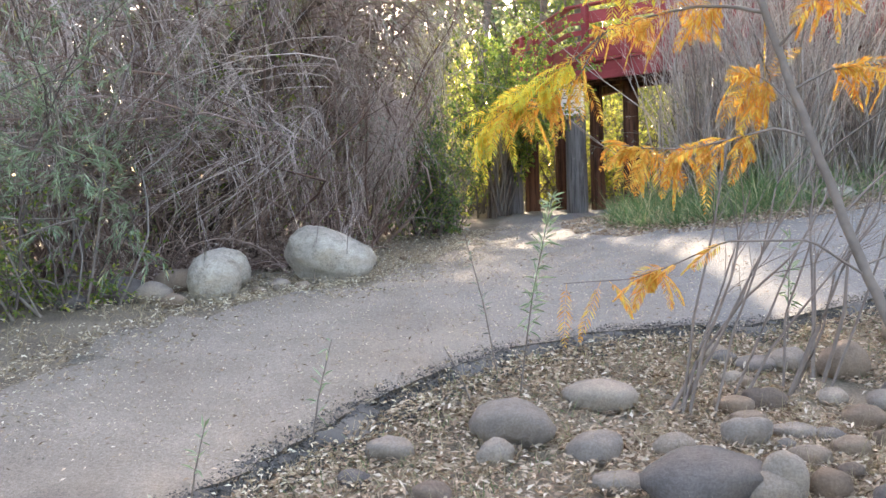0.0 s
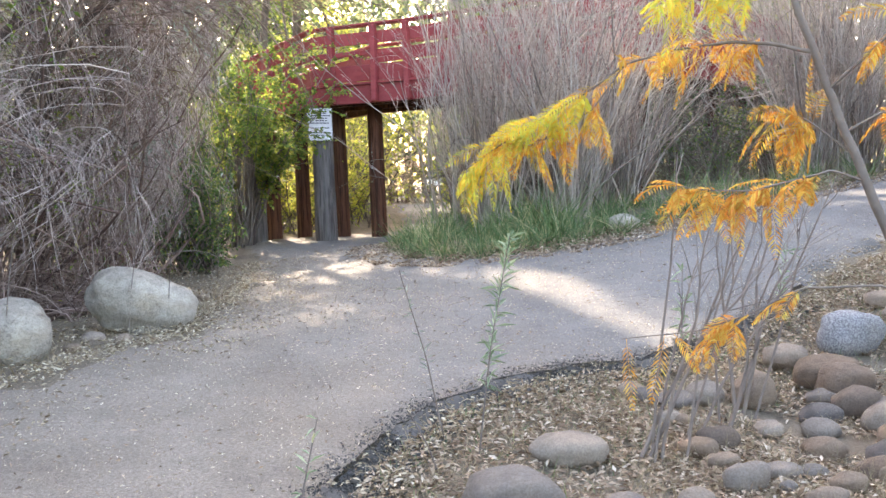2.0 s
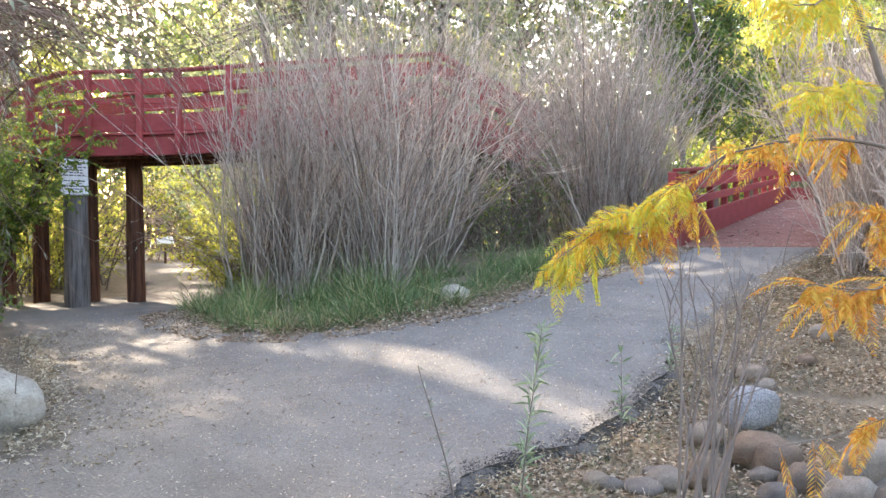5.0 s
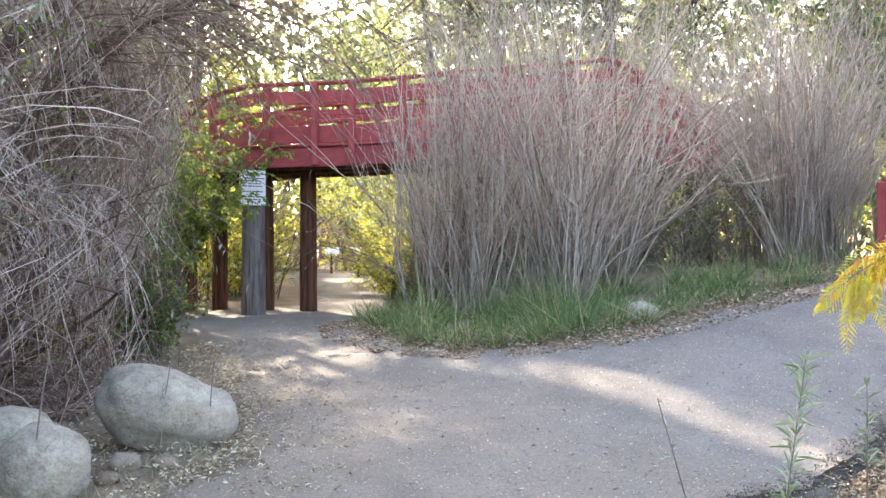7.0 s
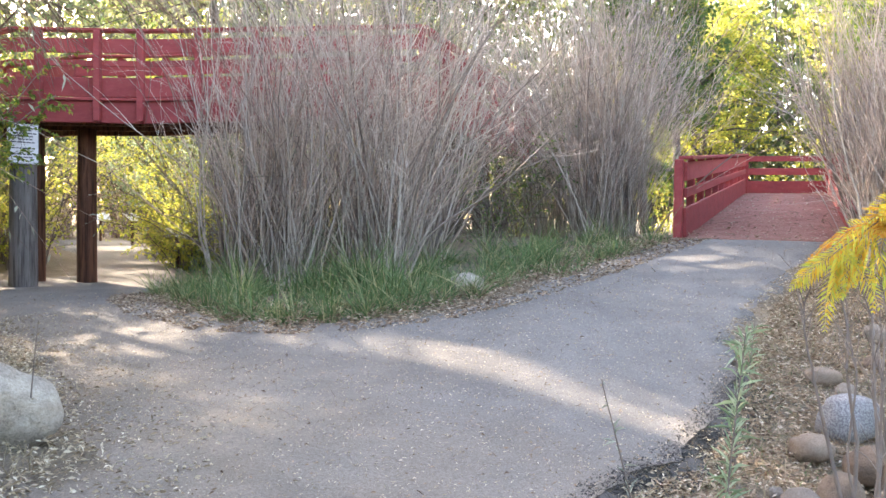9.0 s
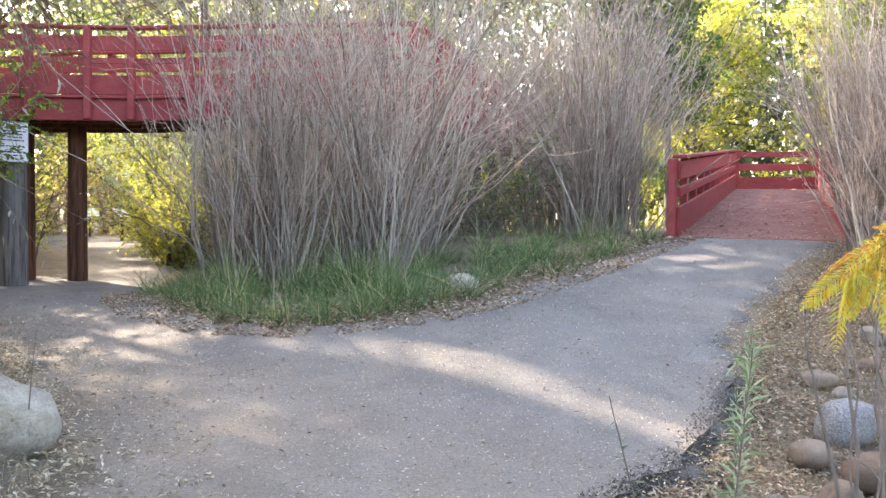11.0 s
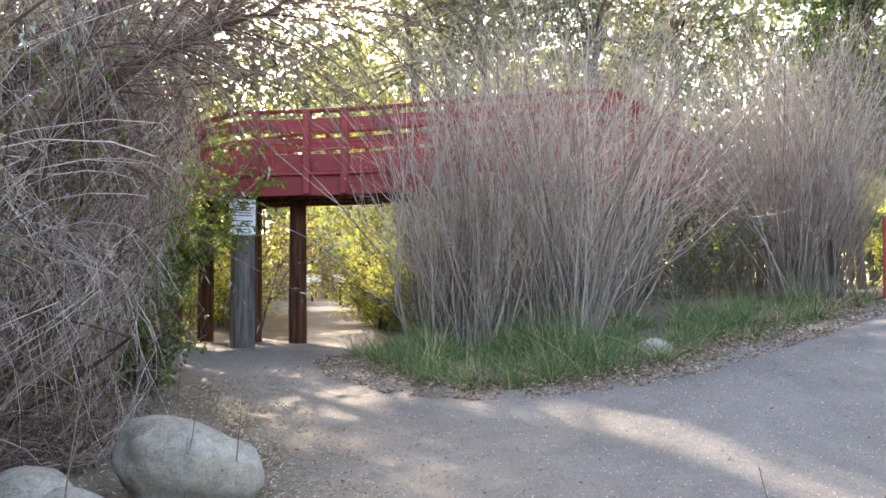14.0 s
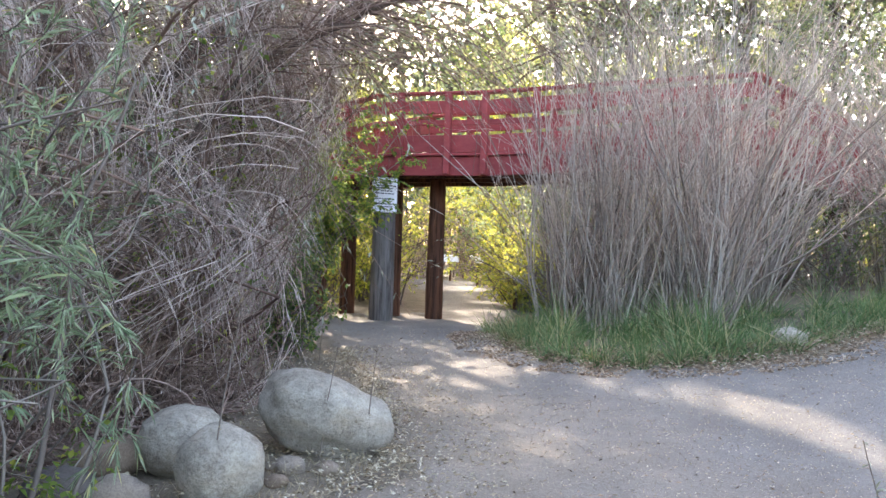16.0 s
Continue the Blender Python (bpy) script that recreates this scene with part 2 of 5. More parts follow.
def flat(name, colour, rough=0.7):
    m, n, l, b = material(name, rough)
    k = ramp(n, l, grain(n, l, 12.0, 5, 0.6), [(0.3, tuple(0.85 * v for v in colour)), (0.7, colour)])
    l.new(k, b.inputs["Base Color"])
    return m


M_SIGN = flat("white_sign_face", (0.78, 0.78, 0.8), 0.45)
M_INK = flat("dark_sign_ink", (0.12, 0.12, 0.15))
M_STEEL = flat("grey_steel", (0.35, 0.36, 0.37), 0.5)

# ---- building tools ----
rng = np.random.default_rng(11)


def smooth(a, b, x):
    x = np.clip((x - a) / (b - a), 0, 1)
    return x * x * (3 - 2 * x)


def ground_z(x, y):
    """Height of the bare ground: level by the bridge, a ramp up to the gate, a low bank near the camera."""
    x, y = np.asarray(x, float), np.asarray(y, float)
    u = 0.913 * (x - 1.5) + 0.409 * (y - 8.5)
    v = -0.409 * (x - 1.5) + 0.913 * (y - 8.5)
    r = np.minimum(0.143 * np.maximum(u, 0), 0.97) * (1 - smooth(3, 7.5, v))
    return r - 0.13 * np.minimum(np.maximum(-v - 0.4, 0), 3.0) * (1 - smooth(3.0, 6.5, u))


def mesh_object(name, verts, faces, mat, parent=None, smooth_faces=False):
    me = bpy.data.meshes.new(name)
    verts, faces = np.asarray(verts, np.float32).reshape(-1, 3), np.asarray(faces, np.int32)
    k = faces.shape[1]
    me.vertices.add(len(verts))
    me.vertices.foreach_set("co", verts.ravel())
    me.loops.add(faces.size)
    me.loops.foreach_set("vertex_index", faces.ravel())
    me.polygons.add(len(faces))
    me.polygons.foreach_set("loop_start", np.arange(0, faces.size, k, dtype=np.int32))
    if smooth_faces:
        me.polygons.foreach_set("use_smooth", np.ones(len(faces), bool))
    me.update(calc_edges=True)
    me.validate()
    me.materials.append(mat)
    ob = new(name, me)
    if parent:
        ob.parent = parent
    return ob


def part(name, bm, mat, parent, label=""):
    me = bpy.data.meshes.new(name)
    bm.to_mesh(me)
    bm.free()
    me.materials.append(mat)
    ob = new(name, me)
    ob.parent = parent
    return tagged(ob, label)


def thing(name, at, label, category, group="", kind=""):
    ob = new(name)
    ob.location = at
    return tagged(ob, label, category, group, kind)


def tubes(paths, radii, sides=3):
    """Tapered tubes along many paths at once: paths (n, k, 3), radii (n, k)."""
    n, k, _ = paths.shape
    t = np.gradient(paths, axis=1)
    t /= np.linalg.norm(t, axis=2, keepdims=True) + 1e-9
    ref = np.where(np.abs(t[..., 2:3]) > 0.9, np.array([1.0, 0, 0]), np.array([0, 0, 1.0]))
    a = np.cross(t, ref)
    a /= np.linalg.norm(a, axis=2, keepdims=True) + 1e-9
    b = np.cross(t, a)
    ang = np.arange(sides) * 2 * np.pi / sides
    v = paths[:, :, None, :] + radii[:, :, None, None] * (np.cos(ang)[:, None] * a[:, :, None, :] + np.sin(ang)[:, None] * b[:, :, None, :])
    i = np.arange(n)[:, None, None] * k * sides + np.arange(k - 1)[None, :, None] * sides
    s = np.arange(sides)[None, None, :]
    s2 = (s + 1) % sides
    f = np.stack([i + s, i + s2, i + sides + s2, i + sides + s], -1).reshape(-1, 4)
    return v.reshape(-1, 3), f


def leaves(base, d, length, width, droop=0.0, fold=0.25):
    """Pointed leaves with a fold along the midrib: base (n, 3), direction d (n, 3)."""
    n = len(base)
    d = d / (np.linalg.norm(d, axis=1, keepdims=True) + 1e-9)
    up = rng.normal(size=(n, 3)) * 0.6 + np.array([0, 0, 1.0])
    side = np.cross(d, up)
    side /= np.linalg.norm(side, axis=1, keepdims=True) + 1e-9
    nor = np.cross(side, d)
    length, width = np.broadcast_to(length, n)[:, None], np.broadcast_to(width, n)[:, None]
    mid = base + d * length * 0.45
    tip = base + d * length - np.array([0, 0, 1.0]) * droop * length
    l = mid + side * width * 0.5 + nor * width * fold
    r = mid - side * width * 0.5 + nor * width * fold
    v = np.stack([base, l, tip, r], 1).reshape(-1, 3)
    i = np.arange(n)[:, None] * 4
    f = np.concatenate([i + np.array([0, 1, 2]), i + np.array([0, 2, 3])], 0)
    return v, f


def joined(chunks):
    vs, fs, o = [], [], 0
    for v, f in chunks:
        vs.append(v)
        fs.append(f + o)
        o += len(v)
    return np.concatenate(vs), np.concatenate(fs)


def spread_dirs(n, up=0.0):
    d = rng.normal(size=(n, 3))
    d[:, 2] += up
    return d / np.linalg.norm(d, axis=1, keepdims=True)


def along(paths, pick, s):
    """Points at share s of the paths numbered pick, with tangents."""
    k = paths.shape[1]
    f = s * (k - 1)
    i = np.minimum(f.astype(int), k - 2)
    w = (f - i)[:, None]
    a, b = paths[pick, i], paths[pick, i + 1]
    t = b - a
    return a * (1 - w) + b * w, t / (np.linalg.norm(t, axis=1, keepdims=True) + 1e-9)


def grow(base, d, length, k, gravity, wander):
    """Paths that start at base along d, bend by gravity and wander."""
    n = len(base)
    p = np.zeros((n, k, 3))
    p[:, 0] = base
    step = (np.broadcast_to(length, n) / (k - 1))[:, None]
    d = d.copy()
    g = np.broadcast_to(gravity, n)[:, None]
    for i in range(1, k):
        p[:, i] = p[:, i - 1] + d * step
        d = d + rng.normal(size=(n, 3)) * wander + np.array([0, 0, -1.0]) * g
        d /= np.linalg.norm(d, axis=1, keepdims=True)
    return p


def taper(n, k, r0, r1):
    r0 = np.broadcast_to(r0, n)[:, None]
    return r0 * (1 - np.linspace(0, 1, k)[None, :]) + r1 * np.linspace(0, 1, k)[None, :]


def box(bm, x0, y0, z0, x1, y1, z1, bevel=0.008):
    r = bmesh.ops.create_cube(bm, size=1, matrix=Matrix.LocRotScale(((x0 + x1) / 2, (y0 + y1) / 2, (z0 + z1) / 2), None, (x1 - x0, y1 - y0, z1 - z0)))
    if bevel:
        es = list({e for v in r["verts"] for e in v.link_edges})
        bmesh.ops.bevel(bm, geom=es, offset=bevel, segments=1, affect="EDGES")


def beam(name, p, q, wide, high, mat, parent, label=""):
    """A board from p to q (its lower middle line), upright across."""
    p, q = Vector(p), Vector(q)
    d = q - p
    bm = bmesh.new()
    box(bm, 0, -wide / 2, 0, d.length, wide / 2, high)
    yaw, pitch = math.atan2(d.y, d.x), math.asin(d.z / d.length)
    bmesh.ops.transform(bm, matrix=Matrix.Translation(p) @ Matrix.Rotation(yaw, 4, "Z") @ Matrix.Rotation(-pitch, 4, "Y"), verts=bm.verts)
    ob = part(name, bm, mat, None, label)
    ob.parent = parent
    ob.matrix_parent_inverse = Matrix.Translation(-Vector(parent.location))
    return ob

# ---- ground and path ----
from mathutils import geometry


def ridge(x, y, s=1.0):
    return noise.noise(Vector((x * s, y * s, 3.1)))


def far_rise(y):
    return 0.04 * np.clip(np.asarray(y, float) - 24, 0, 10)


def land(x, y):
    return float(ground_z(x, y) + far_rise(y))


def spaced(a, b, fine, far, steps):
    mid = np.arange(a, b + 1e-6, fine)
    out = np.geomspace(fine, far, steps)
    return np.concatenate([a - out[::-1], mid, b + out])


gx, gy = spaced(-9, 16, 0.22, 900, 26), spaced(-7, 36, 0.22, 900, 26)
X, Y = np.meshgrid(gx, gy)
Z = ground_z(X, Y) + far_rise(Y)
wob = np.array([[ridge(a, b, 0.9) * 0.022 + ridge(a, b, 3.1) * 0.012 for a in gx] for b in gy])
Z = Z + wob - 0.02
nx, ny = len(gx), len(gy)
ii = (np.arange(ny - 1)[:, None] * nx + np.arange(nx - 1)[None, :]).ravel()
tagged(mesh_object("ground", np.stack([X, Y, Z], -1), np.stack([ii, ii + 1, ii + nx + 1, ii + nx], -1), M_LITTER, None, True),
       "brown earth covered with dry leaf litter", "ground", kind="structure")

BANK_EDGE = [(-3.5, -4), (-2.3, -0.5), (-1.6, 1.4), (-1.1, 2.7), (-0.72, 3.65), (-0.44, 4.31), (-0.15, 4.98), (0.45, 5.75), (1.05, 6.2), (1.6, 6.4),
             (2.05, 6.5), (3.15, 6.95), (3.86, 7.35), (4.5, 7.85), (6.0, 8.5), (8.3, 9.1), (9.25, 9.3)]
ISLAND_EDGE = [(8.1, 11.3), (6.2, 10.85), (4.0, 10.35), (2.9, 10.4), (2.1, 10.7), (1.55, 11.5), (1.35, 12.7), (1.7, 14.5), (2.4, 16.5), (3.3, 18.4), (4.3, 20.5),
               (5.4, 23), (6.6, 27), (7.4, 33)]
SHRUB_EDGE = [(5.0, 33), (4.3, 27.5), (3.5, 23.5), (2.9, 21.6), (1.6, 21.0), (0.0, 20.4), (-0.5, 18.5), (-0.35, 16), (-0.4, 14), (-0.6, 11), (-0.8, 9.3), (-1.1, 7.75),
              (-1.5, 7.3), (-1.85, 6.6), (-2.3, 5.9), (-2.5, 4.8), (-2.9, 3.4), (-3.8, 1.5), (-5, -1), (-6.8, -4)]


def resample(pts, step, rough):
    out = []
    for (a, b), (c, d) in zip(pts[:-1], pts[1:]):
        n = max(1, int(math.hypot(c - a, d - b) / step))
        for i in range(n):
            s = i / n
            x, y = a + (c - a) * s, b + (d - b) * s
            out.append((x + rough * ridge(x, y, 2.3) + rough * 0.6 * ridge(x, y, 7.7), y + rough * ridge(y, x, 2.3) + rough * 0.6 * ridge(y, x, 7.7)))
    return out


bank = resample(BANK_EDGE[:13], 0.06, 0.07)
outline = bank + resample(BANK_EDGE[12:], 0.1, 0.14) + resample(ISLAND_EDGE, 0.12, 0.16) + resample(SHRUB_EDGE, 0.12, 0.2)


def inside(poly, x, y):
    px, py = np.array([p[0] for p in poly]), np.array([p[1] for p in poly])
    qx, qy = np.roll(px, -1), np.roll(py, -1)
    x, y = np.atleast_1d(x)[:, None], np.atleast_1d(y)[:, None]
    cross = ((py > y) != (qy > y)) & (x < (qx - px) * (y - py) / (qy - py + 1e-12) + px)
    return cross.sum(1) % 2 == 1


grid = [(a, b) for a in np.arange(-6.5, 9.3, 0.3) for b in np.arange(-4, 33, 0.3)]
ga = np.array(grid)
ga = ga[inside(outline, ga[:, 0], ga[:, 1])]
pts = [Vector(p) for p in outline] + [Vector((a + 0.05 * math.sin(9 * b), b)) for a, b in ga]
n_out = len(outline)
cv, ce, cf, *_ = geometry.delaunay_2d_cdt(pts, [(i, (i + 1) % n_out) for i in range(n_out)], [], 1, 0.001)
pv = np.array([(p.x, p.y, land(p.x, p.y) + 0.045 + 0.012 * ridge(p.x, p.y, 0.8)) for p in cv])
keys = {(round(q[0], 3), round(q[1], 3)) for q in outline[len(bank) + 4:]}
for row in pv:
    if (round(row[0], 3), round(row[1], 3)) in keys:
        row[2] -= 0.10
tri = np.array([f for f in cf if len(f) == 3])
cent = pv[tri].mean(1)
tri = tri[inside(outline, cent[:, 0], cent[:, 1])]
a, b, c = pv[tri[:, 0]], pv[tri[:, 1]], pv[tri[:, 2]]
flip = np.cross(b - a, c - a)[:, 2] < 0
tri[flip] = tri[flip][:, ::-1]
low = pv.copy()
low[:, 2] -= 0.10
edges = {}
for t3 in tri:
    for i in range(3):
        e = (int(t3[i]), int(t3[(i + 1) % 3]))
        edges[e] = 1
rim = [e for e in edges if (e[1], e[0]) not in edges]
m0 = len(pv)
skirt = np.array([[(p, p + m0, q + m0), (p, q + m0, q)] for p, q in rim]).reshape(-1, 3)[:, ::-1]
tagged(mesh_object("path", np.concatenate([pv, low]), np.concatenate([tri, skirt]), M_PATH),
       "worn grey asphalt and sandy earth footpath with scattered leaves", "path", kind="structure")

# crumbled dark lip of the asphalt along the bank
bp = np.array(bank)
tang = np.gradient(bp, axis=0)
tang /= np.linalg.norm(tang, axis=1, keepdims=True) + 1e-9
nrm = np.stack([tang[:, 1], -tang[:, 0]], 1)
rows = []
for off, dz in ((-0.12, -0.02), (-0.06, 0.02), (0.0, 0.042), (0.06, 0.028), (0.14, -0.01), (0.25, -0.08)):
    j = np.array([ridge(p[0], p[1], 2.6) for p in bp])
    q = bp + nrm * (off + 0.11 * j)[:, None]
    rows.append(np.stack([q[:, 0], q[:, 1], ground_z(q[:, 0], q[:, 1]) + dz + 0.02 * np.array([ridge(p[0], p[1], 6.0) + 0.5 * ridge(p[0], p[1], 15.0) for p in q])], 1))
lip = np.stack(rows, 1)
gaps = np.array([max(0.0, ridge(p[0] + 4, p[1], 1.7) + 0.6 * ridge(p[0], p[1] + 9, 4.3) - 0.08) for p in bp])
lip[:, :, 2] -= np.minimum(gaps * 0.12, 0.03)[:, None]
k = lip.shape[1]
ii = (np.arange(len(bp) - 1)[:, None] * k + np.arange(k - 1)[None, :]).ravel()
tagged(mesh_object("path_edge", lip, np.stack([ii, ii + k, ii + k + 1, ii + 1], -1)[:, ::-1], M_CRUMB, None, True),
       "crumbled dark asphalt edge above the bank", "path edge", kind="structure")

# loose asphalt crumbs strewn along the broken edge
nc = 42000
ci = np.minimum((rng.random(nc) * len(bp)).astype(int), len(bp) - 1)
coff = 0.24 - 0.33 * rng.random(nc) ** 1.2 + rng.normal(size=nc) * 0.035
cp = bp[ci] + nrm[ci] * coff[:, None] + rng.normal(size=(nc, 2)) * 0.03
cs = 0.0025 + 0.0115 * rng.random(nc) ** 2.6 * np.where(coff > 0.02, 1.0, 0.45)
octa = np.array([(1, 0, 0), (0, 1, 0), (-1, 0, 0), (0, -1, 0), (0, 0, 0.9), (0, 0, -0.6)], float)
cz = ground_z(cp[:, 0], cp[:, 1]) + np.clip(0.046 - 0.5 * np.maximum(coff, 0), 0.004, 0.046)
cv_ = np.concatenate([cp, cz[:, None]], 1)[:, None, :] + (octa[None] + rng.normal(size=(nc, 6, 3)) * 0.25) * cs[:, None, None]
of = np.array([(0, 1, 4), (1, 2, 4), (2, 3, 4), (3, 0, 4), (1, 0, 5), (2, 1, 5), (3, 2, 5), (0, 3, 5)])
cf_ = (np.arange(nc)[:, None, None] * 6 + of[None]).reshape(-1, 3)
tagged(mesh_object("asphalt_crumbs", cv_, cf_, M_CRUMB), "dark loose asphalt crumbs along the broken path edge", "gravel", kind="stuff")

# ---- the red footbridge ----
DECK, CREST = 2.75, 2.98


def fence(parent, p, q, zp, zq, n, side, ends=(True, True), shares=None):
    """A run of painted rail between two plan points; side: which way the posts stand proud."""
    p, q = Vector((*p, 0)), Vector((*q, 0))
    d = (q - p).normalized()
    out = Vector((d.y, -d.x, 0)) * side
    P, Q = p + Vector((0, 0, zp)), q + Vector((0, 0, zq))
    up = Vector((0, 0, 1))
    beam("fascia_board", P, Q, 0.07, 0.36, M_RED, parent)
    beam("ledge_board", P + up * 0.362 + out * 0.03, Q + up * 0.362 + out * 0.03, 0.14, 0.045, M_RED, parent)
    beam("lower_board", P + up * 0.43, Q + up * 0.43, 0.045, 0.32, M_RED, parent)
    beam("middle_rail", P + up * 0.93 + out * 0.012, Q + up * 0.93 + out * 0.012, 0.045, 0.1, M_RED, parent)
    beam("upper_board", P + up * 1.15, Q + up * 1.15, 0.045, 0.24, M_RED, parent)
    beam("cap_rail", P + up * 1.50, Q + up * 1.50, 0.19, 0.05, M_RED, parent)
    for i, s in enumerate(shares or [i / (n - 1) for i in range(n)]):
        if (i == 0 and not ends[0]) or (i == n - 1 and not ends[1]):
            continue
        f = P.lerp(Q, s) + out * 0.09
        bm = bmesh.new()
        box(bm, -0.055, -0.075, 0.02, 0.055, 0.075, 1.495, 0.01)
        yaw = math.atan2(d.y, d.x)
        bmesh.ops.transform(bm, matrix=Matrix.Translation(f) @ Matrix.Rotation(yaw, 4, "Z"), verts=bm.verts)
        ob = part("rail_post", bm, M_RED, parent)
        ob.matrix_parent_inverse = Matrix.Translation(-Vector(parent.location))


def deck(parent, a0, a1, b0, b1, z0, z1, step=0.3):
    """Planks from the a side to the b side, and two dark stringers under them."""
    a0, a1, b0, b1 = (Vector((*v, 0)) for v in (a0, a1, b0, b1))
    n = int((a1 - a0).length / step)
    for i in range(n):
        s = (i + 0.5) / n
        p, q, z = a0.lerp(a1, s), b0.lerp(b1, s), z0 + (z1 - z0) * s + 0.30
        beam("deck_plank", (p.x, p.y, z), (q.x, q.y, z), step * 0.96, 0.05, M_DECKPLANK, parent)
    for s in (0.12, 0.5, 0.88):
        p, q = a0.lerp(b0, s), a1.lerp(b1, s)
        beam("stringer", (p.x, p.y, z0 - 0.02), (q.x, q.y, z1 - 0.02), 0.12, 0.3, M_LOG, parent)


bridge = thing("footbridge", (4.0, 18.5, 0), "red-brown painted timber footbridge on log posts, partly behind dry reeds", "bridge")
F0, F1, F2, F3 = (1.05, 19.4), (2.78, 18.16), (6.7, 15.7), (14.0, 20.8)
B0, B1, B2, B3 = (2.6, 21.5), (3.9, 20.2), (7.1, 18.1), (12.9, 22.5)
G0, G1 = (-0.3, 24.2), (1.4, 25.0)
fence(bridge, F0, F1, DECK, DECK, 3, 1, shares=(0.22, 0.667, 1.0))
fence(bridge, F1, F2, DECK, CREST, 6, 1, (False, True))
fence(bridge, F2, F3, CREST, DECK, 9, 1, (False, True))
fence(bridge, B1, B2, DECK, CREST, 5, -1)
fence(bridge, B0, B1, DECK, DECK, 3, -1, (True, False))
fence(bridge, B2, B3, CREST, DECK, 8, -1, (False, True))
fence(bridge, G0, F0, DECK, DECK, 5, 1, (True, False))
fence(bridge, G1, B0, DECK, DECK, 4, -1, (True, False))
deck(bridge, F0, F1, B0, B1, DECK, DECK)
deck(bridge, F1, F2, B1, B2, DECK, CREST)
deck(bridge, F2, F3, B2, B3, CREST, DECK)
deck(bridge, G0, F0, G1, B0, DECK, DECK)


def log_post(x, y, r, top, mat, label, group="log posts of the bridge", lean=0.0):
    h = top - land(x, y) + 0.25
    bm = bmesh.new()
    seg, ringn = 18, 9
    rings = []
    for i in range(ringn):
        s = i / (ringn - 1)
        rr = r * (1.06 - 0.12 * s)
        rings.append([bm.verts.new(((rr * (1 + 0.05 * noise.noise(Vector((math.cos(a) * 2, math.sin(a) * 2, s * 3 + x * 5))))) * math.cos(a) + lean * s * h,
                                    (rr * (1 + 0.05 * noise.noise(Vector((math.cos(a) * 2, math.sin(a) * 2, s * 3 + x * 5))))) * math.sin(a), s * h))
                      for a in np.linspace(0, 2 * math.pi, seg, endpoint=False)])
    for lo, hi in zip(rings[:-1], rings[1:]):
        for i in range(seg):
            bm.faces.new((lo[i], lo[(i + 1) % seg], hi[(i + 1) % seg], hi[i])).smooth = True
    bm.faces.new(rings[-1])
    bm.faces.new(rings[0][::-1])
    ob = part("log_post", bm, mat, None)
    ob.location = (x, y, land(x, y) - 0.25)
    return tagged(ob, label, "post", group)


BROWN = "round dark brown creosoted log post carrying the bridge"
log_post(2.29, 19.58, 0.165, DECK - 0.02, M_LOG, BROWN)
log_post(1.60, 20.20, 0.15, DECK - 0.02, M_LOG, BROWN)
log_post(0.84, 21.10, 0.155, DECK - 0.02, M_LOG, BROWN)
log_post(0.16, 20.54, 0.16, DECK - 0.02, M_LOG, BROWN)
log_post(1.13, 19.02, 0.215, 2.35, M_GREYLOG, "thick weathered grey log post with a white notice board", "")
log_post(-0.22, 19.70, 0.20, 2.5, M_GREYLOG, "thick weathered grey-brown log post beside the bridge", "")
for x, y in ((5.0, 17.5), (6.9, 16.6), (6.9, 17.8), (9.4, 18.5), (11.8, 20.2), (13.2, 21.2)):
    log_post(x, y, 0.15, DECK - 0.1, M_LOG, BROWN)

# notice board on the grey post
notice = thing("notice_board", (1.07, 18.765, 2.03), "white rectangular rules notice board with lines of dark print", "sign")
bm = bmesh.new()
box(bm, -0.255, -0.012, 0, 0.255, 0.012, 0.64, 0.006)
part("board", bm, M_SIGN, notice)
bm = bmesh.new()
for x0, x1, z0, z1 in ((-0.25, 0.25, 0.625, 0.635), (-0.25, 0.25, 0.005, 0.015), (-0.25, -0.24, 0.005, 0.635), (0.24, 0.25, 0.005, 0.635)):
    box(bm, x0, -0.016, z0, x1, -0.0125, z1, 0)
part("border", bm, M_STEEL, notice)
r2 = random.Random(5)
for i, (half, inset) in enumerate(((0.06, 0), (0.14, 0), (0.19, 0.02), (0.17, -0.02), (0.12, 0.03), (0.2, 0), (0.0, 0), (0.2, 0.0), (0.0, 0), (0.21, 0), (0.15, 0.0))):
    if half:
        bm = bmesh.new()
        z = 0.575 - i * 0.048
        x = -half + inset
        while x < half + inset - 0.03:
            w = r2.uniform(0.03, 0.09)
            box(bm, x, -0.0165, z, min(x + w, half + inset), -0.0125, z + 0.02, 0)
            x += w + 0.016
        part("print_line", bm, M_INK, notice)
notice.rotation_euler = (0, 0, radians(14))


def wayside_panel(x, y, h, yaw):
    ob = thing("wayside_panel", (x, y, land(x, y)), "pale tilted information panel on a thin post by the path", "sign", "information panels")
    bm = bmesh.new()
    box(bm, -0.035, -0.035, -0.1, 0.035, 0.035, h - 0.05, 0.005)
    part("post", bm, M_LOG, ob)
    bm = bmesh.new()
    box(bm, -0.27, -0.2, -0.012, 0.27, 0.2, 0.012, 0.004)
    bmesh.ops.transform(bm, matrix=Matrix.Translation((0, 0, h)) @ Matrix.Rotation(radians(35), 4, "X"), verts=bm.verts)
    part("panel", bm, M_SIGN, ob)
    ob.rotation_euler = (0, 0, radians(yaw))


wayside_panel(6.29, 32.4, 0.82, -8)
wayside_panel(6.7, 30.6, 0.9, 35)
wayside_panel(5.13, 22.75, 0.83, 45)

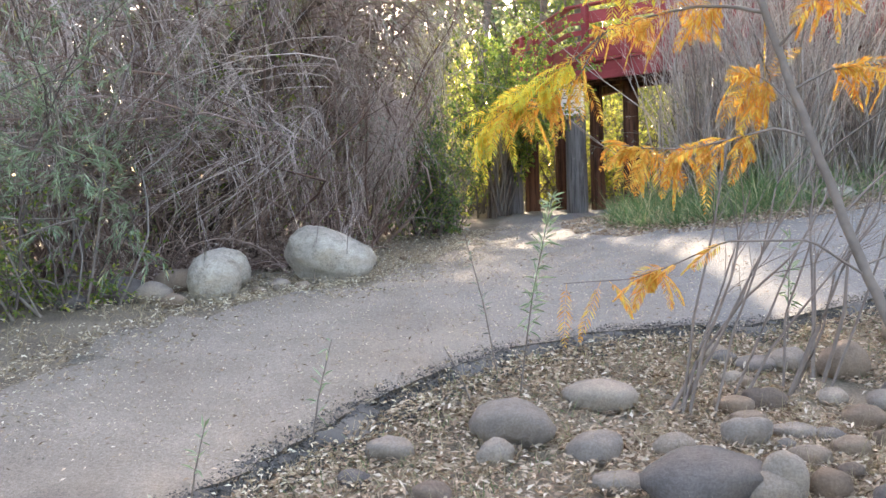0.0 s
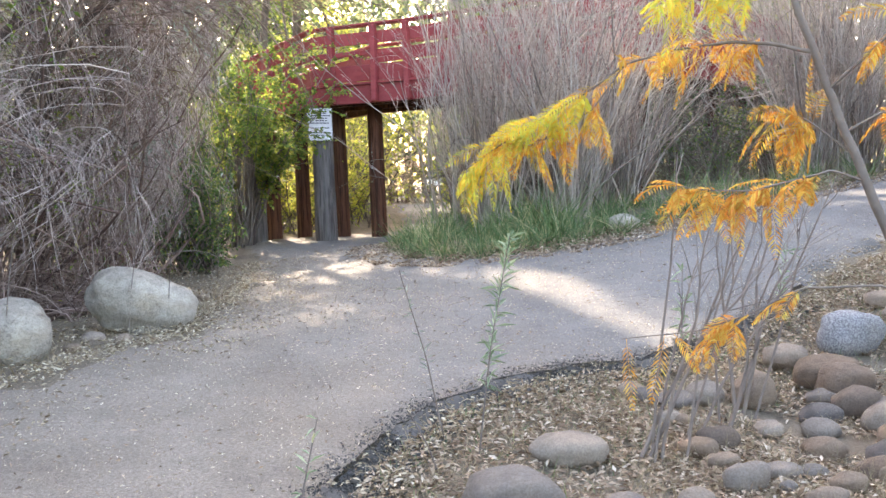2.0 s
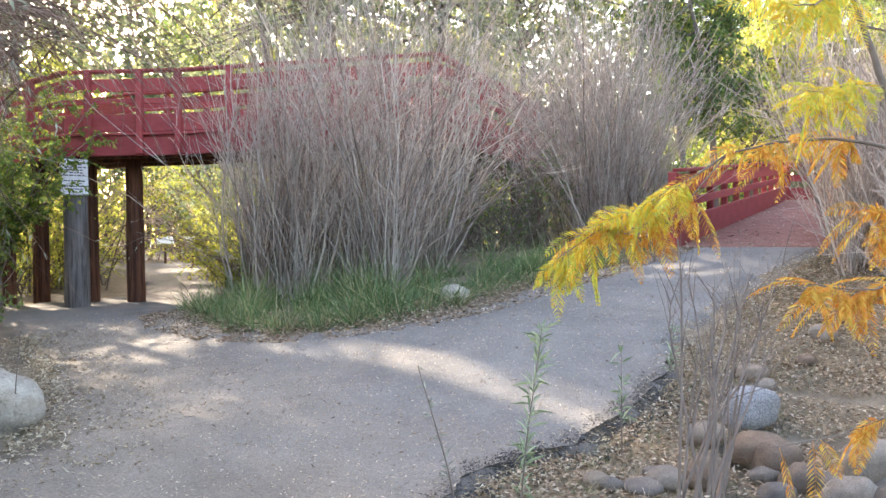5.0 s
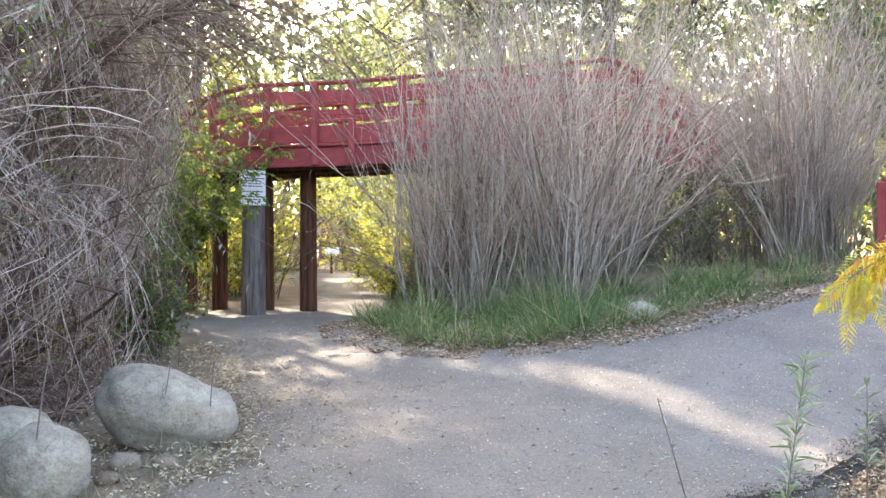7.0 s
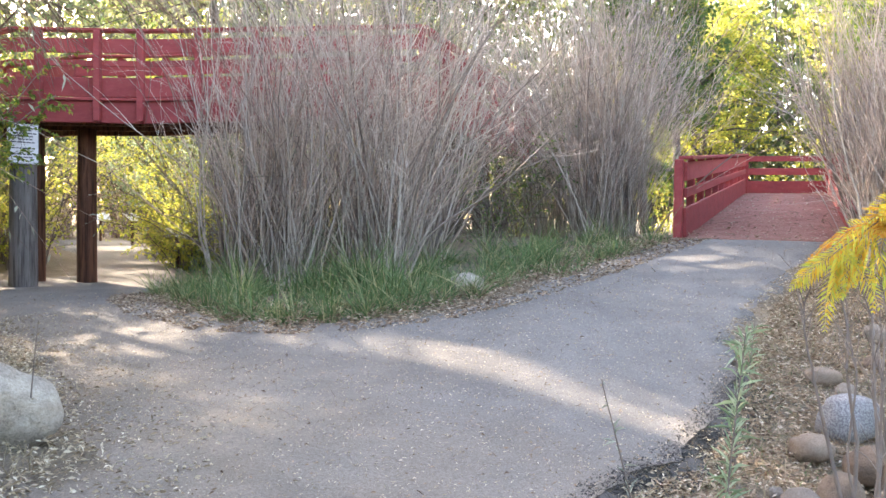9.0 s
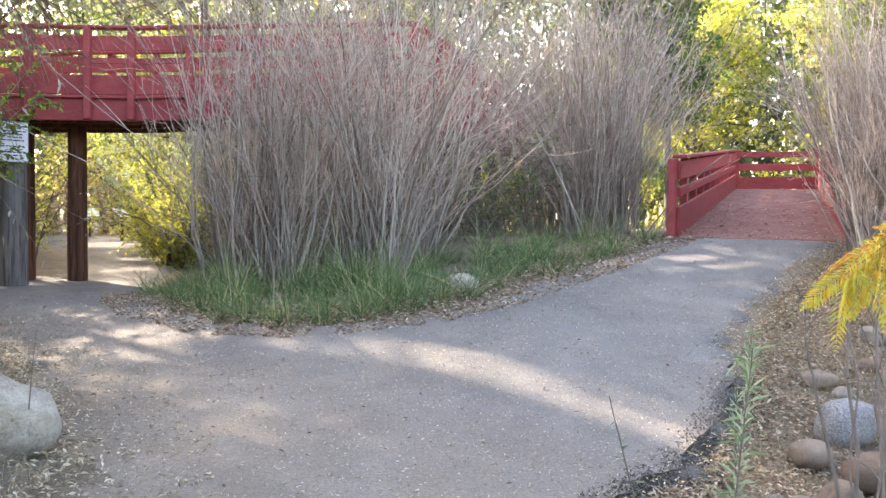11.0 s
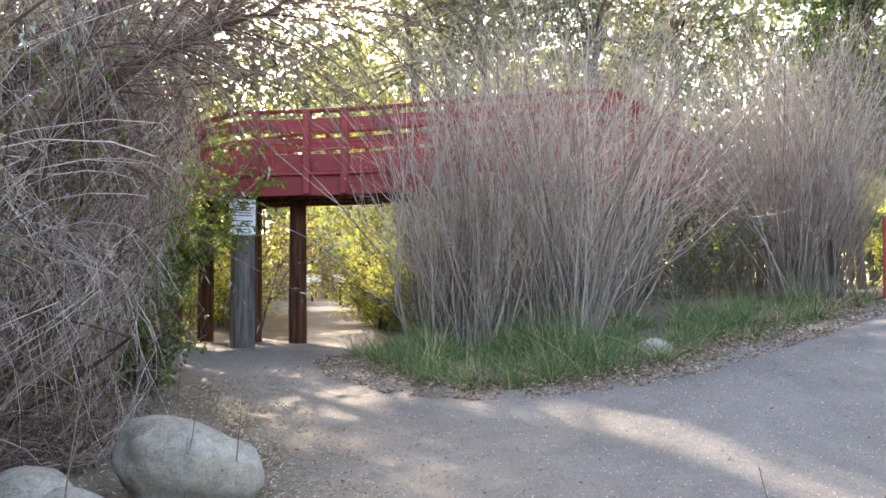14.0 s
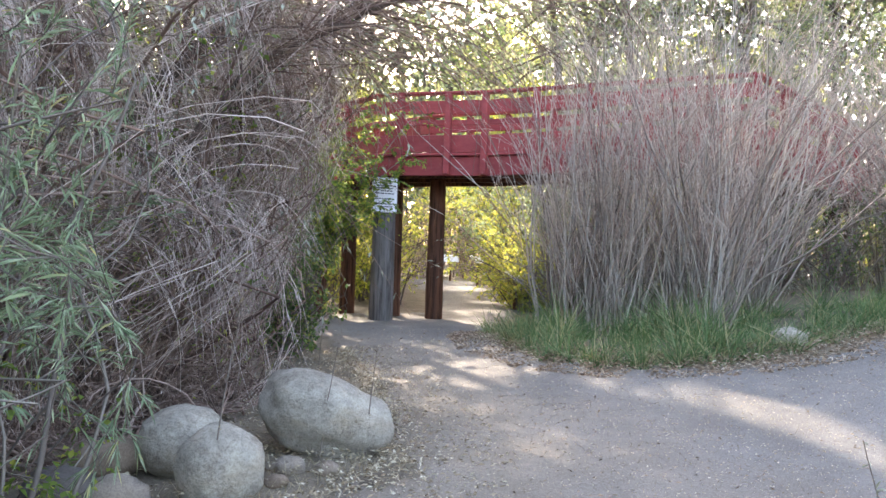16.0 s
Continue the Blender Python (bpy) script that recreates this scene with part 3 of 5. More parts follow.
# ---- gated ramp up to the bridge ----
ramp_thing = thing("ramp_walkway", (9.0, 10.4, 1.0), "red painted timber ramp with board railings, leaves on its deck", "ramp")
R0, R1 = Vector((8.2, 11.3, 0)), Vector((21.0, 19.2, 0))
S0, S1 = Vector((9.25, 9.35, 0)), Vector((22.3, 17.3, 0))
ZA, ZB = 1.0, 2.1


def gate_rail(p, q, zp, zq, n, side):
    P, Q = p + Vector((0, 0, zp)), q + Vector((0, 0, zq))
    up = Vector((0, 0, 1))
    d = (q - p).normalized()
    out = Vector((d.y, -d.x, 0)) * side
    beam("lower_board", P + up * 0.03, Q + up * 0.03, 0.05, 0.42, M_RED, ramp_thing)
    beam("middle_rail", P + up * 0.60, Q + up * 0.60, 0.05, 0.13, M_RED, ramp_thing)
    beam("upper_board", P + up * 0.84, Q + up * 0.84, 0.05, 0.26, M_RED, ramp_thing)
    beam("cap_rail", P + up * 1.14, Q + up * 1.14, 0.2, 0.05, M_RED, ramp_thing)
    for i in range(n):
        f = P.lerp(Q, i / (n - 1)) + out * 0.085
        w = 0.12 if i == 0 else 0.05
        bm = bmesh.new()
        box(bm, -w, -0.06, -0.3, w, 0.06, 1.137, 0.015)
        bmesh.ops.transform(bm, matrix=Matrix.Translation(f) @ Matrix.Rotation(math.atan2(d.y, d.x), 4, "Z"), verts=bm.verts)
        ob = part("rail_post", bm, M_RED, ramp_thing)
        ob.matrix_parent_inverse = Matrix.Translation(-Vector(ramp_thing.location))


gate_rail(R0, R1, ZA, ZB, 11, -1)
gate_rail(S0, S1, ZA, ZB, 11, 1)
n = 100
for i in range(n):
    s = (i + 0.5) / n
    p, q, z = R0.lerp(R1, s), S0.lerp(S1, s), ZA + (ZB - ZA) * s - 0.02
    beam("deck_plank", (p.x, p.y, z), (q.x, q.y, z), 0.147, 0.045, M_DECKPLANK, ramp_thing)
end = thing("end_railing", (21.6, 18.2, 2.0), "red painted board railing closing the end of the ramp", "railing")
dv = (S1 - R1).normalized()
for z0, h, w in ((0.04, 0.36, 0.05), (0.58, 0.2, 0.05), (0.98, 0.16, 0.07)):
    beam("rail_board", R1 + Vector((0.3, 0.2, ZB + z0)), S1 + Vector((0.3, 0.2, ZB + z0)), w, h, M_RED, end)
for s in (0.0, 1.0):
    f = R1.lerp(S1, s) + Vector((0.3, 0.2, ZB))
    beam("rail_post", f - dv * 0.09 + Vector((0, 0, -0.3)), f + dv * 0.09 + Vector((0, 0, -0.3)), 0.18, 1.5, M_RED, end)
for s in np.linspace(0.05, 1, 6):
    for p in (R0.lerp(R1, s), S0.lerp(S1, s)):
        top = ZA + (ZB - ZA) * s - 0.03
        if top - land(p.x, p.y) > 0.2:
            log_post(p.x, p.y, 0.12, top, M_LOG, "round log post under the ramp", "posts of the ramp")

# ---- boulders and stones ----


def stone(name, x, y, rx, ry, rz, mat, label, category, group="", sink=0.3, turn=None, lump=0.24, lift=0.0, point=0.0):
    seed = x * 7.3 + y * 3.7
    bm = bmesh.new()
    bmesh.ops.create_icosphere(bm, subdivisions=4 if rx > 0.3 else 3, radius=1)
    for v in bm.verts:
        c = v.co.copy()
        f = 1 + lump * noise.noise(c * 0.9 + Vector((seed, 0, 0))) + lump * 0.45 * noise.noise(c * 2.3 + Vector((0, seed, 0))) + 0.03 * noise.noise(c * 6 + Vector((0, 0, seed)))
        v.co = Vector((c.x * rx, c.y * ry, (abs(c.z) ** 0.85 * math.copysign(1, c.z)) * rz)) * f
        v.co.z *= 1 - point * c.x
        v.co.y *= 1 - 0.6 * point * c.x
    for f in bm.faces:
        f.smooth = True
    ob = part(name, bm, mat, None)
    ob.location = (x, y, land(x, y) - 0.02 + rz * (1 - sink) + lift)
    ob.rotation_euler = (0, 0, radians((seed * 57) % 50 - 25 if turn is None else turn))
    return tagged(ob, label, category, group)


stone("boulder", -1.41, 8.48, 0.45, 0.36, 0.275, M_BOULDER, "large pale grey egg-shaped boulder at the path edge", "boulder", "boulders at the shrub edge", 0.18, -10, 0.2, point=0.09).rotation_euler.y = radians(10)
stone("boulder", -2.14, 7.34, 0.235, 0.24, 0.23, M_BOULDER, "rounded upright pale grey boulder beside the path", "boulder", "boulders at the shrub edge", 0.3, 10, 0.13)
stone("boulder", -2.32, 8.0, 0.27, 0.25, 0.215, M_BOULDER, "rounded buff boulder half under the shrubs", "boulder", "boulders at the shrub edge", 0.22, 20, 0.13)
for x, y, r in ((-1.72, 7.85, 0.1), (-1.5, 7.8, 0.08), (-1.82, 7.55, 0.07), (-2.65, 7.25, 0.17), (-2.35, 6.95, 0.1), (-2.9, 7.25, 0.2), (-3.2, 6.9, 0.13), (-2.75, 8.0, 0.2), (-1.25, 9.6, 0.08), (-1.0, 10.3, 0.07)):
    stone("field_stone", x, y, r, r * 0.85, r * 0.6, M_STONE, "small grey stone beside the boulders", "stone", "small stones at the shrub edge")
COBBLES = [(0.53, 4.46, 0.22, 0.12), (0.48, 4.14, 0.09, 0.07), (1.0, 5.0, 0.2, 0.08), (0.96, 4.21, 0.14, 0.08), (1.36, 3.67, 0.25, 0.12), (1.71, 4.97, 0.11, 0.06),
           (1.67, 4.42, 0.12, 0.09), (1.92, 4.54, 0.11, 0.05), (2.51, 5.7, 0.17, 0.12), (1.9, 4.14, 0.09, 0.05), (1.87, 3.69, 0.08, 0.08), (-0.04, 4.2, 0.12, 0.06),
           (0.25, 3.61, 0.09, 0.06), (-0.14, 3.85, 0.08, 0.04), (2.0, 5.74, 0.16, 0.05), (1.76, 5.9, 0.09, 0.06), (2.32, 4.74, 0.12, 0.07), (2.1, 4.25, 0.09, 0.06)]
for x, y, r, h in COBBLES:
    stone("river_stone", x, y, r, r * 0.75, h, M_STONE, "smooth rounded river stone lying in dry leaves", "stone", "river stones on the bank")
for x, y, r, h in ((1.68, 3.67, 0.09, 0.12), (1.03, 3.8, 0.12, 0.05), (2.01, 3.92, 0.06, 0.05), (4.46, 6.96, 0.17, 0.07), (4.37, 6.72, 0.1, 0.05), (5.93, 7.29, 0.14, 0.09), (5.17, 6.92, 0.1, 0.06),
                   (2.75, 5.35, 0.14, 0.07), (2.95, 5.6, 0.12, 0.06), (2.55, 5.1, 0.12, 0.06), (2.8, 4.7, 0.16, 0.09), (2.45, 4.3, 0.13, 0.08), (3.1, 5.05, 0.15, 0.08)):
    stone("river_stone", x, y, r, r * 0.75, h, M_STONE, "smooth rounded river stone lying in dry leaves", "stone", "river stones on the bank")
r3 = random.Random(8)
for i in range(110):
    x, y = r3.uniform(1.2, 6.4), r3.uniform(3.0, 6.4)
    if y > 5.9 + 0.28 * (x - 1.9) or (x > 3.4 and y > 5.2) or math.hypot(x - 1.4, y - 4.9) < 0.35:
        continue
    r = r3.uniform(0.05, 0.16) if x < 2.4 else r3.uniform(0.07, 0.24)
    stone("river_stone", x, y, r, r * r3.uniform(0.65, 0.9), r * r3.uniform(0.45, 0.7), M_STONE, "smooth rounded river stone lying in dry leaves", "stone", "river stones on the bank")
stone("granite_stone", 3.62, 6.3, 0.24, 0.2, 0.17, M_GRANITE, "dark speckled granite stone in the leaf litter", "stone")
stone("verge_stone", 3.97, 10.95, 0.2, 0.16, 0.12, M_BOULDER, "pale stone lying in the green verge grass", "stone")

# ---- vegetation ----


def zland(p):
    return ground_z(p[:, 0], p[:, 1]) + far_rise(p[:, 1])


EDGE_Y = np.array([4.0, 6.0, 7.2, 8.2, 8.9, 9.6, 11.0, 14.0, 18.0, 20.0, 24.0])
EDGE_X = np.array([-2.9, -2.7, -2.6, -2.6, -2.3, -1.25, -0.95, -0.75, -0.7, -0.6, 0.5])
THICKET_X = np.array([-4.6, -3.9, -3.2, -2.8, -2.3, -1.8, -1.5, -1.3, -1.1, -1.0, 0.2])


def keep_off_path(p, over, inner=False):
    """Folds branches that would hang into the walkway back into the thicket."""
    x, y, z = p[..., 0], p[..., 1], p[..., 2]
    xb = np.interp(y, EDGE_Y, THICKET_X if inner else EDGE_X) + (0.28 if inner else 0.12) * np.maximum(z - 0.6, 0) + over * smooth(2.7, 3.8, z)
    xb = xb + 0.3 * np.sin(1.9 * y + 2.3 * z) * np.sin(1.3 * z + 0.7) + rng.uniform(-0.75, 0.12, (len(p), 1)) * (1.0 if inner else 0.5)
    p[..., 0] = np.where(x > xb, xb - (x - xb) * 0.35, x)
    return p


# gaps cut in the canopy to shape the sun patches: least height of the leaves cut, and the patch of ground that they
# light
SUNBREAKS = [(0.5, [(1.5, 10.05), (2.1, 9.7), (3.0, 7.1), (2.45, 6.65)]),
             # three thin slots imitate the sun slits between the bridge rails
             (0.5, [(0.12, 12.22), (0.85, 11.86), (0.85, 11.62), (0.12, 11.94)]), (0.5, [(0.35, 11.68), (0.98, 11.3), (0.98, 11.06), (0.35, 11.42)]), (0.5, [(1.05, 11.22), (1.5, 10.98), (1.5, 10.76), (1.05, 11.0)]),
             (0.5, [(-0.45, 18.2), (-0.05, 18.2), (0.05, 14.7), (-0.35, 14.6)]), (0.5, [(0.4, 17.3), (0.8, 17.3), (0.98, 15.6), (0.6, 15.6)]),
             (0.5, [(17.5, 11.5), (22.5, 14.5), (21.5, 16.0), (16.5, 13.0)]),
             (0.5, [(3.2, 21.6), (4.5, 21.6), (4.8, 22.5), (3.6, 22.5)]), (0.5, [(4.4, 24.6), (6.0, 24.6), (6.2, 25.4), (4.7, 25.4)]), (0.5, [(5.0, 28.2), (6.6, 28.2), (6.8, 29.8), (5.4, 29.8)]),
             (4.0, [(4.4, 19.6), (6.2, 19.0), (8.2, 24.5), (6.4, 25.5)]), (5.0, [(-3.2, 18.4), (2.2, 19.4), (2.6, 25.0), (-3.2, 24.0)])]


def in_sunbreak(p):
    """Which points stand in the light that breaks through the canopy onto the ground."""
    g = p - np.array(sdir)[None] * ((p[:, 2:3] - 0.1) / sdir.z)
    hit = np.zeros(len(p), bool)
    for least, poly in SUNBREAKS:
        px, py = np.array(poly).T
        near = (g[:, 0] > px.min()) & (g[:, 0] < px.max()) & (g[:, 1] > py.min()) & (g[:, 1] < py.max()) & (p[:, 2] > least)
        if near.any():
            hit[near] |= inside(poly, g[near, 0], g[near, 1])
    return hit


def open_canopy(ob):
    """Takes the leaves out of the gaps in a crown, at the place where it stands."""
    me = ob.data
    v = np.empty(len(me.vertices) * 3, np.float32)
    me.vertices.foreach_get("co", v)
    v = v.reshape(-1, 3)
    m = np.array(ob.matrix_parent_inverse if ob.parent else Matrix())
    if ob.parent:
        m = np.array(Matrix.LocRotScale(ob.parent.location, ob.parent.rotation_euler, ob.parent.scale)) @ m @ np.array(ob.matrix_basis)
    w = v @ m[:3, :3].T + m[:3, 3]
    f = np.empty(len(me.loops), np.int32)
    me.loops.foreach_get("vertex_index", f)
    f = f.reshape(-1, len(me.loops) // len(me.polygons))
    drop = in_sunbreak(w[f].mean(1))
    if ob.name.startswith("crown"):
        drop &= np.random.default_rng(len(f)).random(len(f)) > 0.08
    if ob.name.startswith("twig_work"):
        drop = np.repeat(drop.reshape(-1, 9).any(1), 9)
    if ob.name.startswith("bough"):
        drop = np.repeat(drop.reshape(-1, 25).any(1), 25)
    if drop.any():
        name, mat = me.name, me.materials[0]
        fresh = mesh_object(name, v, f[~drop], mat)
        ob.data = fresh.data
        bpy.data.objects.remove(fresh)


def reeds(name, centres, n, height, fan, label, fluff=4, group="dry reed thickets", mat=None, r0=0.0085):
    """A thicket of upright dry stems with twigs and seed fluff; centres: rows of x, y, radius."""
    own = thing(name, (centres[0][0], centres[0][1], land(centres[0][0], centres[0][1])), label, "shrub", group)
    inv = Matrix.Translation(-Vector(own.location))
    nb = max(3, n // 13)
    c = np.array(centres)[rng.integers(0, len(centres), nb)]
    a, rr = rng.uniform(0, 2 * np.pi, nb), np.sqrt(rng.uniform(0, 1, nb))
    root = np.stack([c[:, 0] + np.cos(a) * rr * c[:, 2], c[:, 1] + np.sin(a) * rr * c[:, 2]], 1)
    pick = rng.integers(0, nb, n)
    off = rng.normal(size=(n, 2)) * 0.07
    base = np.concatenate([root[pick] + off, np.zeros((n, 1))], 1)
    base[:, 2] = zland(base) - 0.05
    mid = np.mean(np.array(centres)[:, :2], axis=0)
    away = (base[:, :2] - mid) / 2.2
    d = np.concatenate([away * fan * 0.4 + off * 1.1 + rng.normal(size=(n, 2)) * 0.15 * (1 + 0.5 * fan), np.ones((n, 1))], 1)
    d /= np.linalg.norm(d, axis=1, keepdims=True)
    h = height * (0.22 + 0.83 * rng.random(n) ** 0.75)
    p = grow(base, d, h, 11, -0.02 + 0.045 * rng.random(n), 0.1)
    clear = ~in_sunbreak(p.reshape(-1, 3)).reshape(n, -1).any(1)
    p, h = p[clear], h[clear]
    n = len(p)
    stems = tubes(p, taper(n, 11, r0 * (0.45 + 1.6 * rng.random(n) ** 2), 0.0025), 4)
    ob = mesh_object("stem_thicket", *stems, M_CANE if mat is None else mat, own)
    ob.matrix_parent_inverse = inv
    tagged(ob, "upright grey canes, forked and leaning", kind="stuff")
    # forks and their twigs in the upper half
    k = n * 3
    pick = rng.integers(0, n, k)
    q, t = along(p, pick, 0.22 + 0.6 * rng.random(k))
    bd = t + spread_dirs(k, 0.2) * 0.42
    bd /= np.linalg.norm(bd, axis=1, keepdims=True)
    bp2 = grow(q, bd, h[pick] * rng.uniform(0.16, 0.42, k), 6, -0.01, 0.07)
    m = n * 7
    q, t = along(bp2, rng.integers(0, k, m), 0.2 + 0.78 * rng.random(m))
    td = t * 0.8 + spread_dirs(m, 0.1) * 0.6
    td /= np.linalg.norm(td, axis=1, keepdims=True)
    tp = grow(q, td, rng.uniform(0.15, 0.6, m), 4, 0.01, 0.1)
    ob = mesh_object("twig_haze", *joined([tubes(bp2, taper(k, 6, 0.0058 * rng.uniform(0.5, 1.3, k), 0.0018)), tubes(tp, taper(m, 4, 0.003, 0.0011))]), M_REED if mat is None else mat, own)
    ob.matrix_parent_inverse = inv
    tagged(ob, "pinkish tan twigs", kind="stuff")
    if fluff:
        f = int(n * fluff * 7)
        q, t = along(tp, rng.integers(0, m, f), rng.uniform(0.1, 1, f))
        ob = mesh_object("dry_leaves", *leaves(q, t + spread_dirs(f) * 0.9, rng.uniform(0.02, 0.06, f), rng.uniform(0.006, 0.013, f)), M_FLUFF, own)
        ob.matrix_parent_inverse = inv
        tagged(ob, kind="stuff")
    return own


reeds("reed_thicket", [(3.3, 12.9, 0.8), (4.2, 12.7, 0.9), (3.8, 13.8, 0.9), (4.7, 13.3, 0.65), (2.95, 13.6, 0.5), (2.85, 14.5, 0.45)], 520, 4.8, 0.48, "tall thicket of grey dry reeds before the red bridge", 7, r0=0.0115)
reeds("reed_thicket", [(7.9, 12.8, 0.3), (8.3, 12.95, 0.4), (8.6, 12.7, 0.35), (8.8, 13.9, 0.5)], 330, 4.7, 0.35, "pinkish tan dry reeds beside the ramp", 8)
reeds("reed_thicket", [(5.6, 14.6, 0.5), (5.0, 14.8, 0.6)], 26, 4.2, 0.5, "grey dry reeds under the bridge rail", 4)
reeds("reed_thicket", [(9.9, 8.6, 0.6), (10.6, 9.2, 0.6), (9.2, 8.2, 0.5), (11.4, 9.0, 0.7), (8.2, 7.6, 0.5)], 260, 3.6, 0.4, "grey dry reeds on the far bank of the path", 5)
reeds("reed_thicket", [(7.0, 6.2, 0.6), (8.4, 6.2, 0.8), (9.8, 6.6, 0.9), (11.5, 7.2, 1.0)], 380, 3.8, 0.4, "grey dry reeds behind the stone bank", 5)
reeds("reed_thicket", [(8.9, 14.6, 0.9), (10.2, 14.6, 0.9), (9.6, 15.8, 0.9), (11.8, 16.4, 1.0)], 360, 4.4, 0.3, "pinkish tan dry reeds behind the ramp rail", 7)
reeds("reed_thicket", [(9.1, 8.75, 0.2), (8.6, 8.6, 0.2), (8.2, 8.45, 0.2), (9.7, 9.0, 0.25), (7.8, 8.25, 0.15)], 280, 3.4, 0.25, "slender grey stems before the ramp rail", 6)
reeds("reed_thicket", [(5.0, 5.4, 0.3), (5.6, 5.9, 0.3)], 26, 3.0, 0.3, "few slender dry stems among the stones", 3, "slender stems")


def grass(name, base, height, width, mat, label, lean=0.5):
    n = len(base)
    d = np.stack([rng.normal(size=n) * lean, rng.normal(size=n) * lean, np.ones(n)], 1)
    d /= np.linalg.norm(d, axis=1, keepdims=True)
    h = np.broadcast_to(height, n) * rng.uniform(0.5, 1.15, n)
    p = grow(base, d, h, 4, 0.16, 0.06)
    side = np.cross(d, np.array([0, 0, 1.0])) + rng.normal(size=(n, 3)) * 0.3
    side /= np.linalg.norm(side, axis=1, keepdims=True) + 1e-9
    w = (width * np.array([1.0, 0.8, 0.5, 0.05]))[None, :, None]
    v = np.stack([p + side[:, None] * w, p - side[:, None] * w], 2).reshape(-1, 3)
    i = np.arange(n)[:, None] * 8 + np.arange(3)[None, :] * 2
    f = np.stack([i, i + 1, i + 3, i + 2], -1).reshape(-1, 4)
    return tagged(mesh_object(name, v, f, mat), label, "grass", kind="stuff")


def scatter_along(edge, n, depth0, depth1, seed):
    """Points along a polyline, offset to its right hand by depth0 to depth1."""
    r = np.random.default_rng(seed)
    e = np.array(edge, float)
    seg = np.linalg.norm(np.diff(e, axis=0), axis=1)
    i = r.choice(len(seg), n, p=seg / seg.sum())
    s = r.random(n)[:, None]
    q = e[i] * (1 - s) + e[i + 1] * s
    t = (e[i + 1] - e[i]) / seg[i][:, None]
    q = q + np.stack([t[:, 1], -t[:, 0]], 1) * (depth0 + (depth1 - depth0) * r.random(n) ** 1.3)[:, None]
    out = np.concatenate([q, np.zeros((n, 1))], 1)
    out[:, 2] = zland(out) - 0.02
    return out


VERGE = [(7.6, 11.35), (6.2, 11.1), (4.3, 10.75), (3.0, 10.75), (2.2, 11.0), (1.75, 11.7), (1.6, 12.8), (1.9, 14.4), (2.6, 16.3)]
tufts = scatter_along(VERGE, 330, -0.2, 1.6, 3)
seat = np.repeat(tufts, 42, axis=0)
seat[:, :2] += rng.normal(size=(len(seat), 2)) * 0.07
clump = 0.5 + 0.5 * np.sin(2.1 * tufts[:, 0] + 1.3 * tufts[:, 1]) * np.sin(1.2 * tufts[:, 0] - 2.6 * tufts[:, 1] + 1.0)
tall = np.repeat(0.1 + (0.25 + 0.85 * clump) * rng.random(len(tufts)) ** 1.3, 42) * rng.uniform(0.5, 1.2, len(seat))
grass("verge_grass", seat, tall, 0.006, M_GRASS, "lush green grass at the foot of the reeds", 0.85)
dry = scatter_along(VERGE, 1600, -0.15, 0.5, 4)
grass("dry_verge_grass", dry, 0.22, 0.003, M_DRYGRASS, "dry straw-coloured grass along the verge", 0.7)
bankgrass = scatter_along(BANK_EDGE[4:], 1500, 0.15, 1.2, 5)
grass("bank_grass", bankgrass, 0.13, 0.0025, M_GRASS, "sparse low green grass by the asphalt edge", 0.8)
bankdry = scatter_along(BANK_EDGE[1:], 34000, 0.1, 3.6, 6)
grass("bank_straw", bankdry, 0.15, 0.0022, M_DRYGRASS, "dry straw among the stones of the bank", 1.3)
leftgrass = scatter_along(SHRUB_EDGE[9:], 2600, 0.1, 0.9, 7)
grass("shrub_edge_grass", leftgrass, 0.16, 0.0028, M_DRYGRASS, "dry grass at the foot of the shrubs", 1.0)


def litter(name, pts, size, label, mat=None):
    n = len(pts)
    d = spread_dirs(n)
    d[:, 2] *= 0.25
    p = pts.copy()
    p[:, 2] += rng.uniform(0.004, 0.022, n)
    v, f = leaves(p, d, size * rng.uniform(0.5, 1.3, n), size * rng.uniform(0.2, 0.45, n), 0.05, 0.3)
    return tagged(mesh_object(name, v, f, mat or M_FALLEN), label, "leaves", kind="stuff")


lit = scatter_along(BANK_EDGE[1:], 95000, 0.12, 4.6, 21)
lit[:, 2] += 0.02
litter("fallen_leaves", lit, 0.048, "dry brown fallen leaves covering the bank")
near_shrubs = np.concatenate([scatter_along(SHRUB_EDGE[8:], 9000, 0.1, -0.75, 22), scatter_along(SHRUB_EDGE[8:], 9000, -0.1, 1.3, 24)])
near_shrubs[:, 2] += 0.05
litter("fallen_leaves", near_shrubs, 0.04, "dry fallen leaves along the shrub edge", M_SHRUBLITTER)
by_verge = scatter_along(ISLAND_EDGE[:9], 14000, -0.55, 0.7, 23)
by_verge[:, 2] += 0.055
litter("fallen_leaves", by_verge, 0.055, "dry tan leaves along the verge of the reeds")


edge_bits = scatter_along(BANK_EDGE[3:], 4500, -0.14, 0.3, 25)
edge_bits[:, 2] += 0.04
litter("fallen_leaves", edge_bits, 0.038, "dry leaf scraps caught along the broken path edge", M_SHRUBLITTER)


def on_path(n, seed, x0, x1, y0, y1):
    r = np.random.default_rng(seed)
    p = np.stack([r.uniform(x0, x1, n), r.uniform(y0, y1, n), np.zeros(n)], 1)
    p = p[inside(outline, p[:, 0], p[:, 1])]
    p[:, 2] = zland(p) + 0.052
    return p


